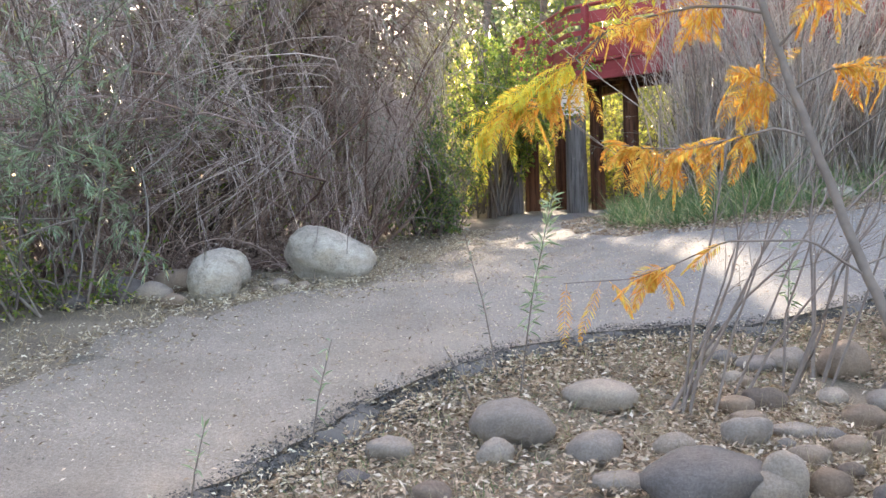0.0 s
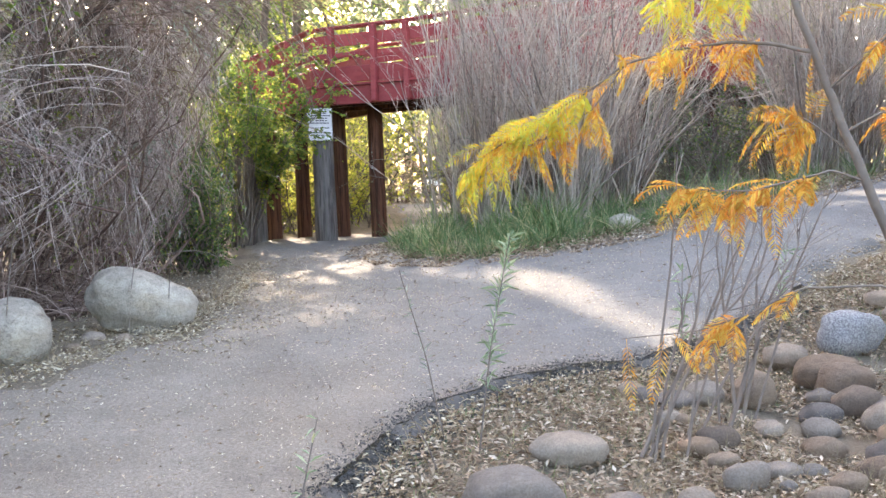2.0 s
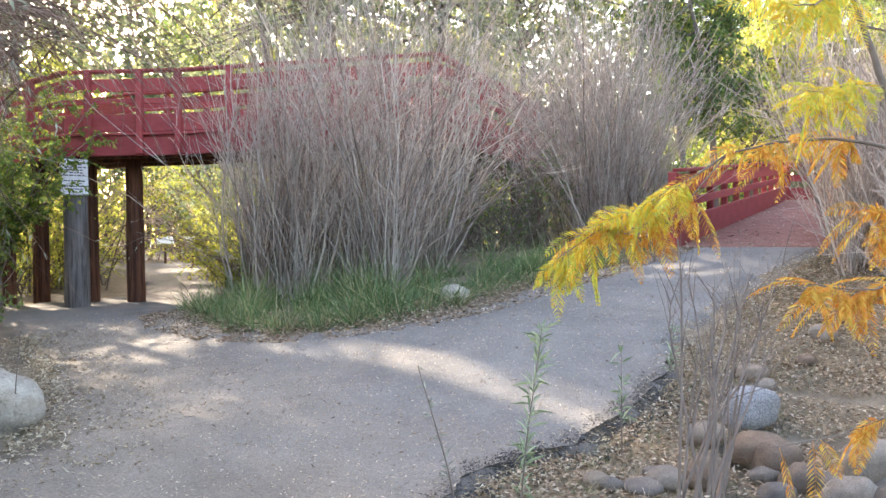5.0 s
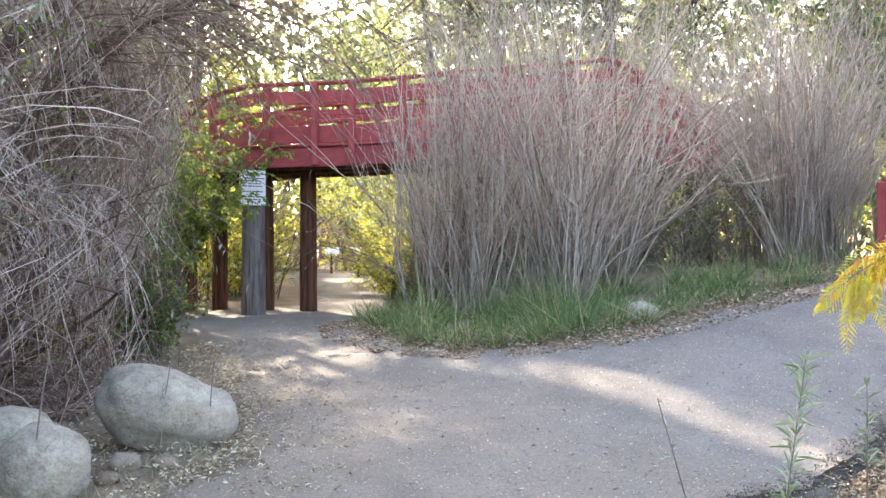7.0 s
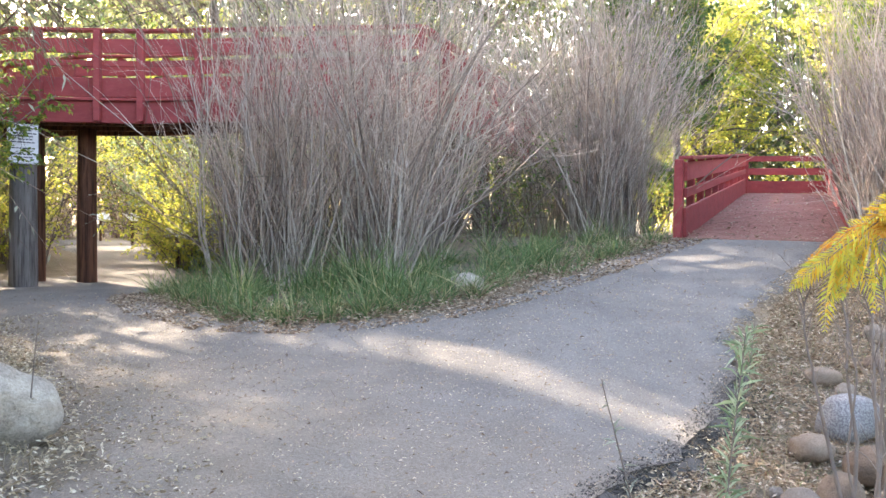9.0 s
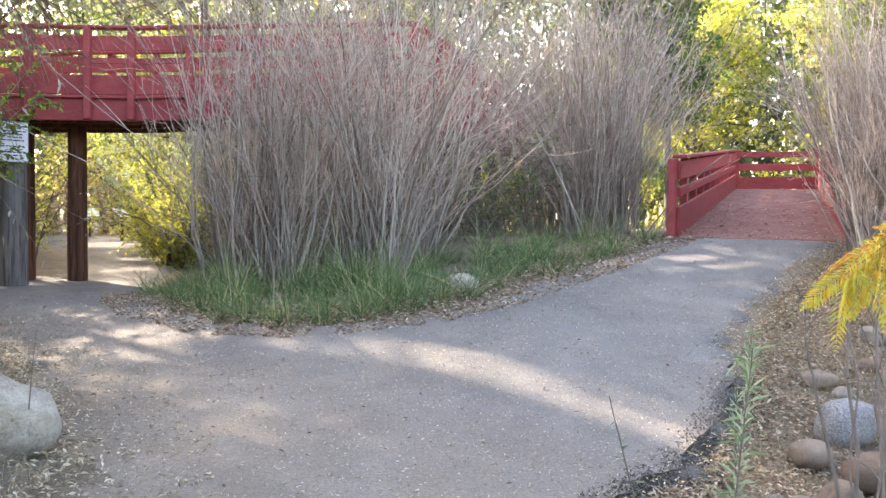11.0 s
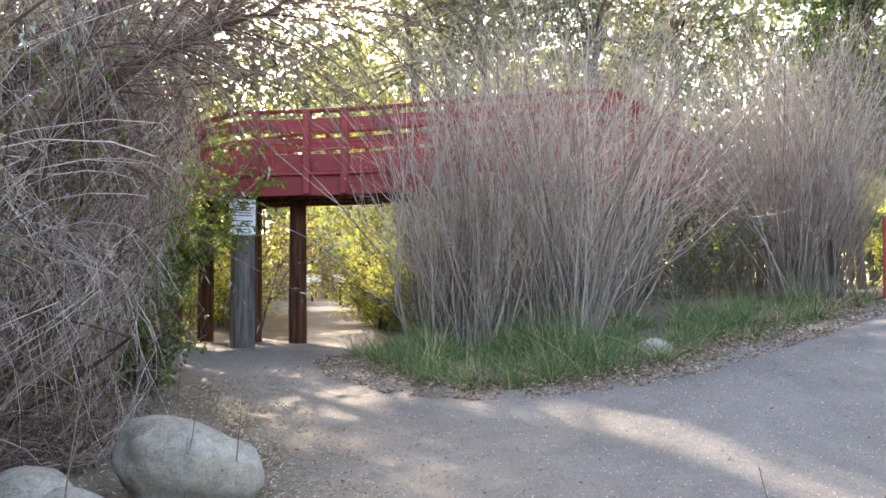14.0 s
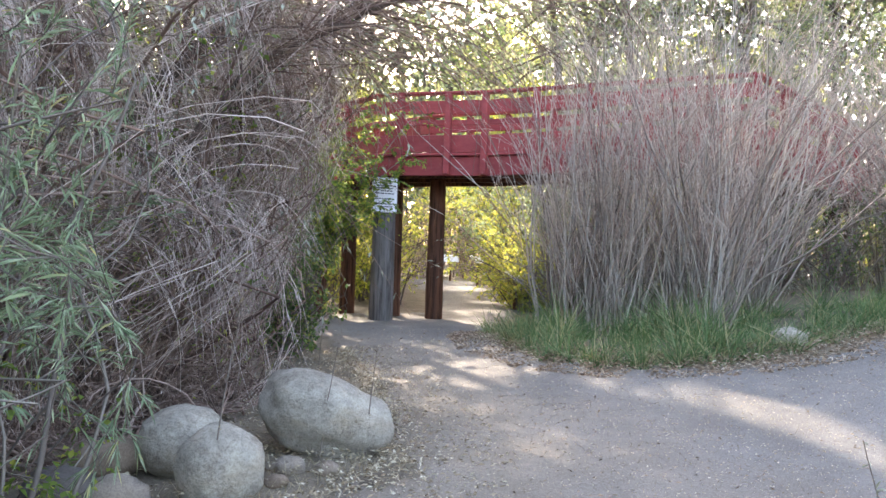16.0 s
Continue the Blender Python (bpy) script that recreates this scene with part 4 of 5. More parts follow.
litter("path_leaves", on_path(6000, 31, -3, 9, 3.5, 17), 0.035, "scattered pale dry leaves and chips on the path")
litter("path_chips", on_path(26000, 33, -2.4, 5.5, 3.8, 14), 0.018, "fine brown and pale leaf chips strewn over the path", M_SHRUBLITTER)
litter("path_straw", on_path(9000, 32, -2.4, 5.5, 3.8, 14), 0.024, "fine dry straw and seed chaff strewn over the path", M_CHAFF)
r4 = np.random.default_rng(9)
p = np.array([R0.lerp(R1, s)[:] for s in r4.uniform(0, 1, 700) ** 1.4]) + r4.uniform(0, 1, 700)[:, None] * np.array((S0 - R0)[:])[None, :]
p[:, 2] = ZA + 0.03 + (ZB - ZA) * np.clip(((p[:, 0] - R0.x) * 0.85 + (p[:, 1] - R0.y) * 0.52) / 15.0, 0, 1)
litter("ramp_leaves", p, 0.06, "dry leaves lying on the ramp deck")


def shrub(name, roots, n, height, label, limb_mat, leaf_mat, leaf_n, leaf_l, leaf_w, gravity=0.1, spread=0.7, twigs=12, twig_l=0.6, hang=0.12, toward=(0, 0), r0=0.02, category="shrub", group="", leaf_low=0.2, leaf_share=1.0, over=None, inner=False, fine=0.0042, align=0.8):
    """Branching shrub: limbs from the roots, twigs along the limbs, leaves along the twigs."""
    own = thing(name, (roots[0][0], roots[0][1], land(roots[0][0], roots[0][1])), label, category, group)
    inv = Matrix.Translation(-Vector(own.location))
    c = np.array(roots, float)[rng.integers(0, len(roots), n)]
    base = np.concatenate([c[:, :2] + rng.normal(size=(n, 2)) * c[:, 2:3] * 0.5, np.zeros((n, 1))], 1)
    base[:, 2] = zland(base) - 0.05
    d = np.concatenate([rng.normal(size=(n, 2)) * spread + np.array(toward), np.ones((n, 1))], 1)
    d /= np.linalg.norm(d, axis=1, keepdims=True)
    p = grow(base, d, height * rng.uniform(0.5, 1.15, n), 9, gravity, 0.1)
    if over is not None:
        p = keep_off_path(p, over, inner)
    p[:, 1:, 2] = np.maximum(p[:, 1:, 2], zland(p[:, 1:].reshape(-1, 3)).reshape(n, -1) + 0.05)
    chunk = [tubes(p, taper(n, 9, r0 * rng.uniform(0.5, 1.5, n), 0.004), 4)]
    m = n * twigs
    q, t = along(p, rng.integers(0, n, m), rng.uniform(leaf_low, 1.0, m))
    td = t * 0.6 + spread_dirs(m) * 0.8
    td /= np.linalg.norm(td, axis=1, keepdims=True)
    tp = grow(q, td, twig_l * rng.uniform(0.25, 1.3, m), 4, hang * rng.uniform(0.0, 1.6, m), 0.16)
    if over is not None:
        tp = keep_off_path(tp, over, inner)
    tp[..., 2] = np.maximum(tp[..., 2], zland(tp.reshape(-1, 3)).reshape(m, -1) + 0.03)
    chunk.append(tubes(tp, taper(m, 4, fine * rng.uniform(0.5, 1.3, m), 0.0012)))
    ob = mesh_object("branchwork", *joined(chunk), limb_mat, own)
    ob.matrix_parent_inverse = inv
    tagged(ob, kind="stuff")
    if leaf_n:
        f = m * leaf_n
        pk = rng.integers(0, int(m * leaf_share), f)
        q, t = along(tp, pk, rng.uniform(0.1, 1, f))
        v = leaves(q, t * align + spread_dirs(f) * (1.5 - align) - np.array([0, 0, 0.15]), leaf_l * rng.uniform(0.6, 1.2, f), leaf_w * rng.uniform(0.6, 1.2, f), 0.1)
        ob = mesh_object("foliage", *v, leaf_mat, own)
        ob.matrix_parent_inverse = inv
        tagged(ob, kind="stuff")
    return own


# dry drooping thicket along the shrub side
ARCH = "great arching dry shrub with fine drooping grey twigs"


def thicket(roots, n, h, twigs, toward, leaf_n=2, mat=None, label=ARCH, bend=0.15):
    own = shrub("dry_thicket", roots, n, h, label, M_DRYTWIG, mat or M_SAGE, leaf_n, 0.06, 0.011, bend, 0.42, int(twigs * 0.46), 1.15, 0.2, toward, 0.016, group="dry thickets", over=0.3, inner=True, fine=0.0032, leaf_low=0.15)
    # long pale canes cascading over the face of the shrub
    nb = max(6, int(n * 0.42))
    c = np.array(roots, float)[rng.integers(0, len(roots), nb)]
    hub = np.stack([c[:, 0] + rng.normal(size=nb) * 0.5 + 0.3, c[:, 1] + rng.normal(size=nb) * 0.5 - 0.15, 1.1 + 2.6 * rng.random(nb)], 1)
    aim = np.stack([0.8 + rng.normal(size=nb) * 0.5, -0.5 + rng.normal(size=nb) * 0.45, 0.3 + rng.normal(size=nb) * 0.3], 1)
    m = nb * 12
    own_hub = np.repeat(np.arange(nb), 12)
    q = hub[own_hub] + rng.normal(size=(m, 3)) * np.array([0.12, 0.12, 0.16])
    d = aim[own_hub] + rng.normal(size=(m, 3)) * 0.16
    d /= np.linalg.norm(d, axis=1, keepdims=True)
    sp = grow(q, d, rng.uniform(0.9, 2.4, m), 9, 0.26 + 0.1 * rng.random(m), 0.09)
    sp = keep_off_path(sp, 0.3, True)
    k3 = m * 4
    q2, t2 = along(sp, rng.integers(0, m, k3), rng.uniform(0.25, 1.0, k3))
    sd = t2 * 1.2 + spread_dirs(k3) * 0.35 - np.array([0, 0, 0.35])
    sd /= np.linalg.norm(sd, axis=1, keepdims=True)
    tw = grow(q2, sd, rng.uniform(0.2, 0.75, k3), 4, 0.16, 0.12)
    for arr in (sp, tw):
        arr[..., 2] = np.maximum(arr[..., 2], zland(arr.reshape(-1, 3)).reshape(len(arr), -1) + 0.03)
    ob = mesh_object("cane_cascade", *joined([tubes(sp, taper(m, 9, 0.0055 * rng.uniform(0.5, 1.3, m), 0.0016)), tubes(tw, taper(k3, 4, 0.0026, 0.001))]), M_STRAND, own)
    ob.matrix_parent_inverse = Matrix.Translation(-Vector(own.location))
    tagged(ob, "pale drooping canes", kind="stuff")


thicket([(-2.8, 10.2, 0.6), (-2.3, 11.4, 0.6), (-3.4, 9.6, 0.6)], 80, 4.6, 78, (0.15, -0.12), 2, M_COTTON, "great arching dry shrub with drooping twigs and few olive leaves")
thicket([(-2.2, 12.8, 0.6), (-2.6, 12.4, 0.8), (-2.4, 13.8, 0.7)], 75, 6.2, 62, (0.12, -0.08), 3, bend=0.09)
thicket([(-4.4, 8.8, 0.6), (-5.2, 8.4, 0.8), (-4.6, 9.8, 0.9)], 70, 4.8, 60, (0.1, -0.2))
thicket([(-6.2, 7.6, 0.9), (-7.4, 7.0, 1.0), (-6.8, 8.7, 1.2)], 70, 4.6, 48, (0.1, -0.2), 4)
thicket([(-2.6, 16.0, 0.8), (-3.4, 17.5, 1.0), (-2.4, 14.8, 0.6)], 70, 5.4, 70, (0.1, -0.1), 4, M_COTTON, "tall tangled shrub with dry twigs and yellowing leaves")
shrub("dry_thicket", [(-4.0, 12.5, 1.2), (-5.5, 11.5, 1.3), (-7.5, 10.5, 1.3), (-9.5, 9.0, 1.3)], 110, 6.4, "tall tangled dry thicket with grey-green leaves", M_DRYTWIG, M_SAGE, 5, 0.09, 0.022, 0.06, 0.4, 40, 1.2, 0.12, (0, 0), 0.026, group="dry thickets")
shrub("grey_tree", [(-4.2, 9.6, 0.5), (-5.2, 10.4, 0.6), (-3.4, 11.6, 0.4)], 50, 6.6, "tall grey-green leafy shrub above the dry thicket", M_DRYTWIG, M_SAGE, 9, 0.08, 0.02, 0.05, 0.3, 30, 0.9, 0.12, (0.05, -0.1), 0.026, "tree", "", 0.35)
shrub("leafy_shrub", [(-2.9, 10.6, 0.5), (-2.6, 12.0, 0.5), (-3.6, 9.8, 0.5)], 26, 3.2, "sparse green leaves showing among the dry thicket", M_BARK, M_COTTON, 5, 0.06, 0.032, 0.08, 0.35, 12, 0.5, 0.1, (0.15, -0.15), 0.01, "shrub", "", 0.35, over=0.0, inner=True)


def limbed_tree(name, limbs, label, sprays, spray_l):
    """An old tree of heavy crooked limbs with fine hanging sprays; limbs: points and root radius."""
    base = limbs[0][0][0]
    own = thing(name, base, label, "tree")
    inv = Matrix.Translation(-Vector(own.location))
    for pts_, r_ in limbs:
        e = np.array(pts_, float)
        k = len(e) * 5
        f = np.linspace(0, len(e) - 1, k)
        i = np.minimum(f.astype(int), len(e) - 2)
        w = (f - i)[:, None]
        p = e[i] * (1 - w) + e[i + 1] * w
        for _ in range(4):
            p[1:-1] = (p[:-2] + 2 * p[1:-1] + p[2:]) / 4
        p[1:] += rng.normal(size=(k - 1, 3)) * r_ * 0.16
        ob = mesh_object("limb", *tubes(p[None], taper(1, k, r_, r_ * 0.1) * rng.uniform(0.88, 1.14, (1, k)), 9), M_TRUNK, own, True)
        ob.matrix_parent_inverse = inv
        m = sprays
        q, t = along(p[None], np.zeros(m, int), rng.uniform(0.45, 1.0, m))
        sd = t * 0.9 + spread_dirs(m) * 0.65
        sd /= np.linalg.norm(sd, axis=1, keepdims=True)
        sp = grow(q, sd, spray_l * rng.uniform(0.4, 1.2, m), 9, 0.07 + 0.12 * rng.random(m), 0.07)
        k2 = m * 9
        q2, t2 = along(sp, rng.integers(0, m, k2), rng.uniform(0.2, 1.0, k2))
        td = t2 + spread_dirs(k2) * 0.5 - np.array([0, 0, 0.15])
        td /= np.linalg.norm(td, axis=1, keepdims=True)
        tw = grow(q2, td, rng.uniform(0.15, 0.6, k2), 5, 0.1, 0.08)
        for arr in (sp, tw):
            arr[..., 2] = np.maximum(arr[..., 2], zland(arr.reshape(-1, 3)).reshape(len(arr), -1) + 0.03)
        ob = mesh_object("hanging_sprays", *joined([tubes(sp, taper(m, 9, 0.0085 * rng.uniform(0.5, 1.2, m), 0.002)), tubes(tw, taper(k2, 5, 0.003, 0.0011))]), M_DRYTWIG, own)
        ob.matrix_parent_inverse = inv
        tagged(ob, "fine drooping grey twigs", kind="stuff")
    return own


limbed_tree("gnarled_tree", [
    ([(-3.4, 9.3, -0.1), (-3.3, 9.3, 0.8), (-3.05, 9.35, 1.8), (-2.6, 9.45, 2.5), (-1.95, 9.5, 3.15), (-1.2, 9.4, 3.75), (-0.4, 9.2, 4.2)], 0.10),
    ([(-3.3, 9.35, -0.1), (-3.0, 9.4, 0.9), (-2.5, 9.5, 1.9), (-1.85, 9.6, 2.75), (-1.15, 9.5, 3.15), (-0.55, 9.3, 3.4)], 0.085),
    ([(-3.5, 9.3, -0.1), (-3.6, 9.2, 0.9), (-3.4, 9.1, 2.0), (-3.3, 9.0, 3.0), (-3.0, 8.9, 4.2)], 0.09),
    ([(-3.5, 9.2, -0.1), (-3.9, 9.1, 0.8), (-4.4, 8.9, 1.9), (-4.7, 8.8, 3.2), (-4.6, 8.8, 4.4)], 0.08),
    ([(-3.2, 9.5, -0.1), (-2.8, 9.9, 1.1), (-2.2, 10.3, 2.3), (-1.4, 10.6, 3.2), (-0.7, 10.7, 3.8)], 0.08)],
    "old leaning shrub tree with heavy crooked limbs and drooping twigs", 85, 1.8)
# long limbs arching over the path
shrub("arching_tree", [(-3.7, 10.6, 0.5), (-3.2, 11.6, 0.4)], 14, 7.4, "leaning bare tree whose limbs arch over the path", M_DRYTWIG, M_SAGE, 2, 0.045, 0.01, 0.13, 0.3, 100, 1.2, 0.12, (0.32, -0.1), 0.009, "tree", "", 0.3, over=4.0, fine=0.0034)
shrub("dry_brush", [(4.2, 16.2, 0.6), (5.4, 15.7, 0.6), (6.6, 15.2, 0.6), (7.8, 15.6, 0.7), (3.7, 15.0, 0.5), (9.2, 16.6, 0.8)], 240, 2.5, "dense dark brush under the bridge deck", M_BARK, M_SAGE, 4, 0.06, 0.02, 0.1, 0.6, 14, 0.5, 0.1, (0, 0), 0.01, "shrub", "", 0.05)
# dead lower branches and fallen canes behind the boulders
shrub("dead_brush", [(-2.0, 9.6, 0.4), (-2.7, 9.0, 0.4), (-3.2, 8.3, 0.4), (-1.7, 10.4, 0.3)], 150, 1.3, "heap of dead grey canes behind the boulders", M_DRYTWIG, M_FLUFF, 1, 0.04, 0.008, 0.2, 1.1, 14, 0.5, 0.2, (0, 0), 0.008, "shrub", "", 0.1, over=0.0, inner=True)
# willow with long green leaves
shrub("willow_shrub", [(-3.0, 7.0, 0.35), (-3.3, 6.5, 0.4), (-3.5, 7.4, 0.4)], 17, 3.4, "willow shrub with long narrow grey-green leaves", M_BARK, M_WILLOW, 20, 0.11, 0.0105, 0.13, 0.4, 13, 0.75, 0.07, (0.1, -0.12), 0.011, "shrub", "willow shrubs", 0.3, over=0.2, align=1.0)
shrub("willow_shrub", [(-5.0, 6.2, 0.6), (-5.8, 6.6, 0.6), (-4.5, 6.9, 0.4)], 60, 3.1, "willow shrub with long narrow grey-green leaves", M_BARK, M_WILLOW, 14, 0.1, 0.0105, 0.12, 0.5, 14, 0.7, 0.08, (0.05, -0.2), 0.012, "shrub", "willow shrubs", 0.2, over=0.2, align=1.0)
shrub("leafy_shrub", [(-3.5, 6.8, 0.4), (-4.6, 6.0, 0.5), (-5.6, 5.6, 0.5)], 60, 1.2, "low shrub with small green and yellow leaves", M_BARK, M_COTTON, 8, 0.05, 0.03, 0.12, 0.8, 14, 0.35, 0.08, (0, -0.1), 0.008, "shrub", "", 0.1, over=0.0)
# green leafy shrubs near the bridge
shrub("leafy_shrub", [(-1.1, 14.6, 0.35), (-1.2, 13.6, 0.3), (-1.0, 15.6, 0.4)], 90, 2.6, "dark green leafy shrub at the path edge", M_BARK, M_GREEN, 9, 0.065, 0.04, 0.1, 0.45, 16, 0.45, 0.1, (0.05, -0.05), 0.012, "shrub", "green shrubs by the bridge", 0.05, over=0.0)
shrub("leafy_tree", [(-0.45, 18.8, 0.16), (-0.6, 19.2, 0.2)], 60, 4.0, "slender tree with green and yellow leaves beside the bridge", M_BARK, M_COTTON, 15, 0.085, 0.055, 0.09, 0.13, 22, 0.5, 0.16, (0.08, -0.03), 0.022, "tree", "", 0.42)
shrub("leafy_shrub", [(6.6, 13.6, 0.4), (7.2, 14.4, 0.5)], 22, 1.9, "sparse green shrub between the reeds and the ramp", M_BARK, M_GREEN, 6, 0.06, 0.03, 0.08, 0.4, 14, 0.45, 0.1, (0, 0), 0.012, "shrub", "", 0.1)
YELLOW = "yellow-green sunlit shrub beyond the bridge"
for roots, n, hh in (([(-2.2, 19.6, 0.8), (-1.4, 21.8, 0.8), (-3.2, 20.5, 0.8)], 90, 3.6), ([(0.4, 24.5, 0.9), (1.8, 25.6, 0.8), (-1.0, 24.0, 0.9)], 130, 3.8), ([(2.6, 27.5, 0.7), (1.2, 29.5, 1.0), (3.2, 31.0, 0.7)], 120, 4.2)):
    shrub("leafy_shrub", roots, n, hh, YELLOW, M_BARK, M_YELLOW, 8, 0.1, 0.05, 0.07, 0.4, 15, 0.6, 0.1, (0, 0), 0.016, "shrub", "yellow shrubs beyond the bridge", 0.05)
shrub("leafy_shrub", [(5.5, 22.9, 0.3), (5.95, 24.3, 0.4), (6.6, 26.5, 0.45), (7.1, 28.4, 0.5)], 150, 2.6, "bright yellow-green sunlit shrub beside the far path", M_BARK, M_YELLOW, 11, 0.085, 0.045, 0.09, 0.4, 18, 0.5, 0.1, (0.05, 0), 0.014, "shrub", "yellow shrubs beyond the bridge", 0.05)
shrub("leafy_tree", [(7.6, 26.0, 0.5), (6.9, 28.0, 0.5)], 22, 5.6, "blue-green leafy tree leaning over the far path", M_BARK, M_WILLOW, 12, 0.12, 0.04, 0.1, 0.3, 24, 0.9, 0.14, (-0.3, -0.1), 0.03, "tree", "", 0.35)
shrub("grey_shrub", [(6.0, 37.0, 1.5), (8.5, 36.5, 1.5), (3.5, 37.0, 1.5)], 130, 3.6, "grey dry shrub closing the view down the path", M_DRYTWIG, M_FLUFF, 5, 0.1, 0.04, 0.06, 0.4, 22, 0.8, 0.08, (0, 0), 0.02, "shrub", "far grey shrubs", 0.05)
for roots in ([(-3.0, 33.0, 1.2), (0.0, 34.0, 1.0), (-6.5, 30.5, 1.2)], [(9.6, 33.0, 1.0), (12.0, 31.5, 1.2), (10.6, 29.0, 0.8)], [(16.5, 30.0, 1.2), (20.5, 28.0, 1.2), (14.0, 34.0, 1.2)]):
    shrub("leafy_shrub", roots, 80, 5.2, YELLOW, M_BARK, M_YELLOW, 6, 0.17, 0.09, 0.05, 0.35, 18, 0.8, 0.08, (0, 0), 0.02, "shrub", "yellow shrubs beyond the bridge", 0.03)
for roots, hh in (([(8.2, 19.6, 0.7), (9.6, 20.4, 0.7)], 7.2), ([(11.2, 24.2, 0.6), (13.0, 25.2, 0.7)], 7.6), ([(7.4, 21.6, 0.4), (7.0, 23.0, 0.4)], 7.4)):
    shrub("grey_tree", roots, 54, hh, "slim grey-green tree rising behind the reeds", M_GREYSTEM, M_SAGE, 10, 0.1, 0.03, 0.03, 0.22, 34, 1.0, 0.05, (0, 0), 0.028, "tree", "grey-green trees behind the reeds", 0.25)


def tree(x, y, h, crown, label, leaf_mat, n=80, leaf=0.16, per=34, r=0.16, low=0.25):
    """A tree: tapered trunk, limbs, and a crown of many leaves in clumps."""
    own = thing("tree", (x, y, land(x, y)), label, "tree", "trees beyond the bridge")
    inv = Matrix.Translation(-Vector(own.location))
    tr = grow(np.array([[x, y, land(x, y) - 0.2]]), np.array([[rng.normal() * 0.08, rng.normal() * 0.08, 1.0]]), h * 0.95, 10, 0.0, 0.05)
    s = rng.uniform(low, 0.98, n)
    q, _ = along(tr, np.zeros(n, int), s)
    ld = spread_dirs(n, 0.45)
    lp = grow(q, ld, crown * (1.15 - 0.75 * np.abs(s - 0.55)) * rng.uniform(0.5, 1.1, n), 6, 0.03, 0.14)
    m = n * 9
    q2, t2 = along(lp, rng.integers(0, n, m), rng.uniform(0.25, 1, m))
    sd = t2 * 0.5 + spread_dirs(m) * 0.8
    sp = grow(q2, sd / np.linalg.norm(sd, axis=1, keepdims=True), crown * 0.35 * rng.uniform(0.4, 1.2, m), 4, 0.06, 0.15)
    trunk = mesh_object("trunk", *tubes(tr, taper(1, 10, r, 0.03), 10), M_BARK, own, True)
    boughs = mesh_object("bough_work", *tubes(lp, taper(n, 6, r * 0.3, 0.008), 5), M_BARK, own)
    boughs.matrix_parent_inverse = inv
    tagged(boughs, kind="stuff")
    trunk.matrix_parent_inverse = inv
    twigs = mesh_object("twig_work", *tubes(sp, taper(m, 4, 0.012, 0.003)), M_BARK, own)
    twigs.matrix_parent_inverse = inv
    tagged(twigs, kind="stuff")
    f = m * per
    q, t = along(sp, rng.integers(0, m, f), rng.uniform(0.05, 1, f))
    q = q + rng.normal(size=(f, 3)) * 0.07
    ob = mesh_object("crown", *leaves(q, t * 0.3 + spread_dirs(f) - np.array([0, 0, 0.4]), leaf * rng.uniform(0.6, 1.2, f), leaf * 0.6 * rng.uniform(0.6, 1.2, f)), leaf_mat, own)
    ob.matrix_parent_inverse = inv
    tagged(ob, kind="stuff")
    return own


rng = np.random.default_rng(12)
GREENISH, YELLOWISH = "cottonwood tree with backlit green and yellow leaves", "cottonwood tree with bright sunlit yellow leaves"
# high crowns, mostly above the view, added and placed to shade the path
TALL = "tall cottonwood tree beyond the bridge, its high leafy crown added to shade the path"
t1 = tree(20.5, 22.5, 11.0, 3.6, GREENISH, M_COTTON, 60, 0.17, 26)
t3 = tree(27.0, 25.5, 9.0, 3.8, YELLOWISH, M_YELLOW, 60, 0.17, 26)
t4 = tree(-1.4, 24.8, 14.0, 4.6, TALL, M_PALELEAF, 90, 0.17, 18, 0.17, 0.55)
t6 = tree(18.2, 19.4, 9.5, 2.5, "green leafy tree standing behind the ramp", M_GREEN, 60, 0.15, 30, 0.13, 0.2)
t5 = tree(1.3, 30.0, 18.5, 4.0, TALL, M_PALELEAF, 96, 0.18, 19, 0.2, 0.62)
for i, (x, y, s, src) in enumerate(((0.2, 27.6, 1.02, t4), (-4.6, 23.2, 0.97, t4), (9.4, 24.8, 1.0, t4), (12.6, 25.8, 1.04, t4), (-8.8, 22.0, 1.0, t4), (17.0, 26.5, 1.0, t4), (11.5, 31.0, 1.15, t4), (9.3, 29.8, 1.0, t5),
                                     (-3.0, 36.0, 0.8, t3), (3.8, 39.0, 0.9, t3), (9.5, 36.0, 0.85, t3), (15.0, 34.5, 0.95, t3), (-9.0, 33.0, 0.85, t3), (11.0, 45.0, 1.0, t1), (1.0, 46.0, 1.0, t1), (-9.0, 40.0, 1.1, t1), (31.5, 21.0, 1.0, t1), (-5.5, 18.5, 0.8, t1), (-9.5, 14.5, 0.85, t1), (30.0, 29.0, 1.15, t3), (34.0, 22.5, 1.2, t3), (22.0, 38.0, 1.2, t3),
                                     (-12.0, 15.0, 0.95, t1), (27.5, 12.0, 0.9, t1), (21.0, 10.5, 0.75, t1))):
    c = copy_thing(src, Matrix.Translation((x, y, land(x, y))) @ Matrix.Rotation(1.3 * i + 0.7, 4, "Z") @ Matrix.Scale(s, 4))
    c.scale = (s, s, s)
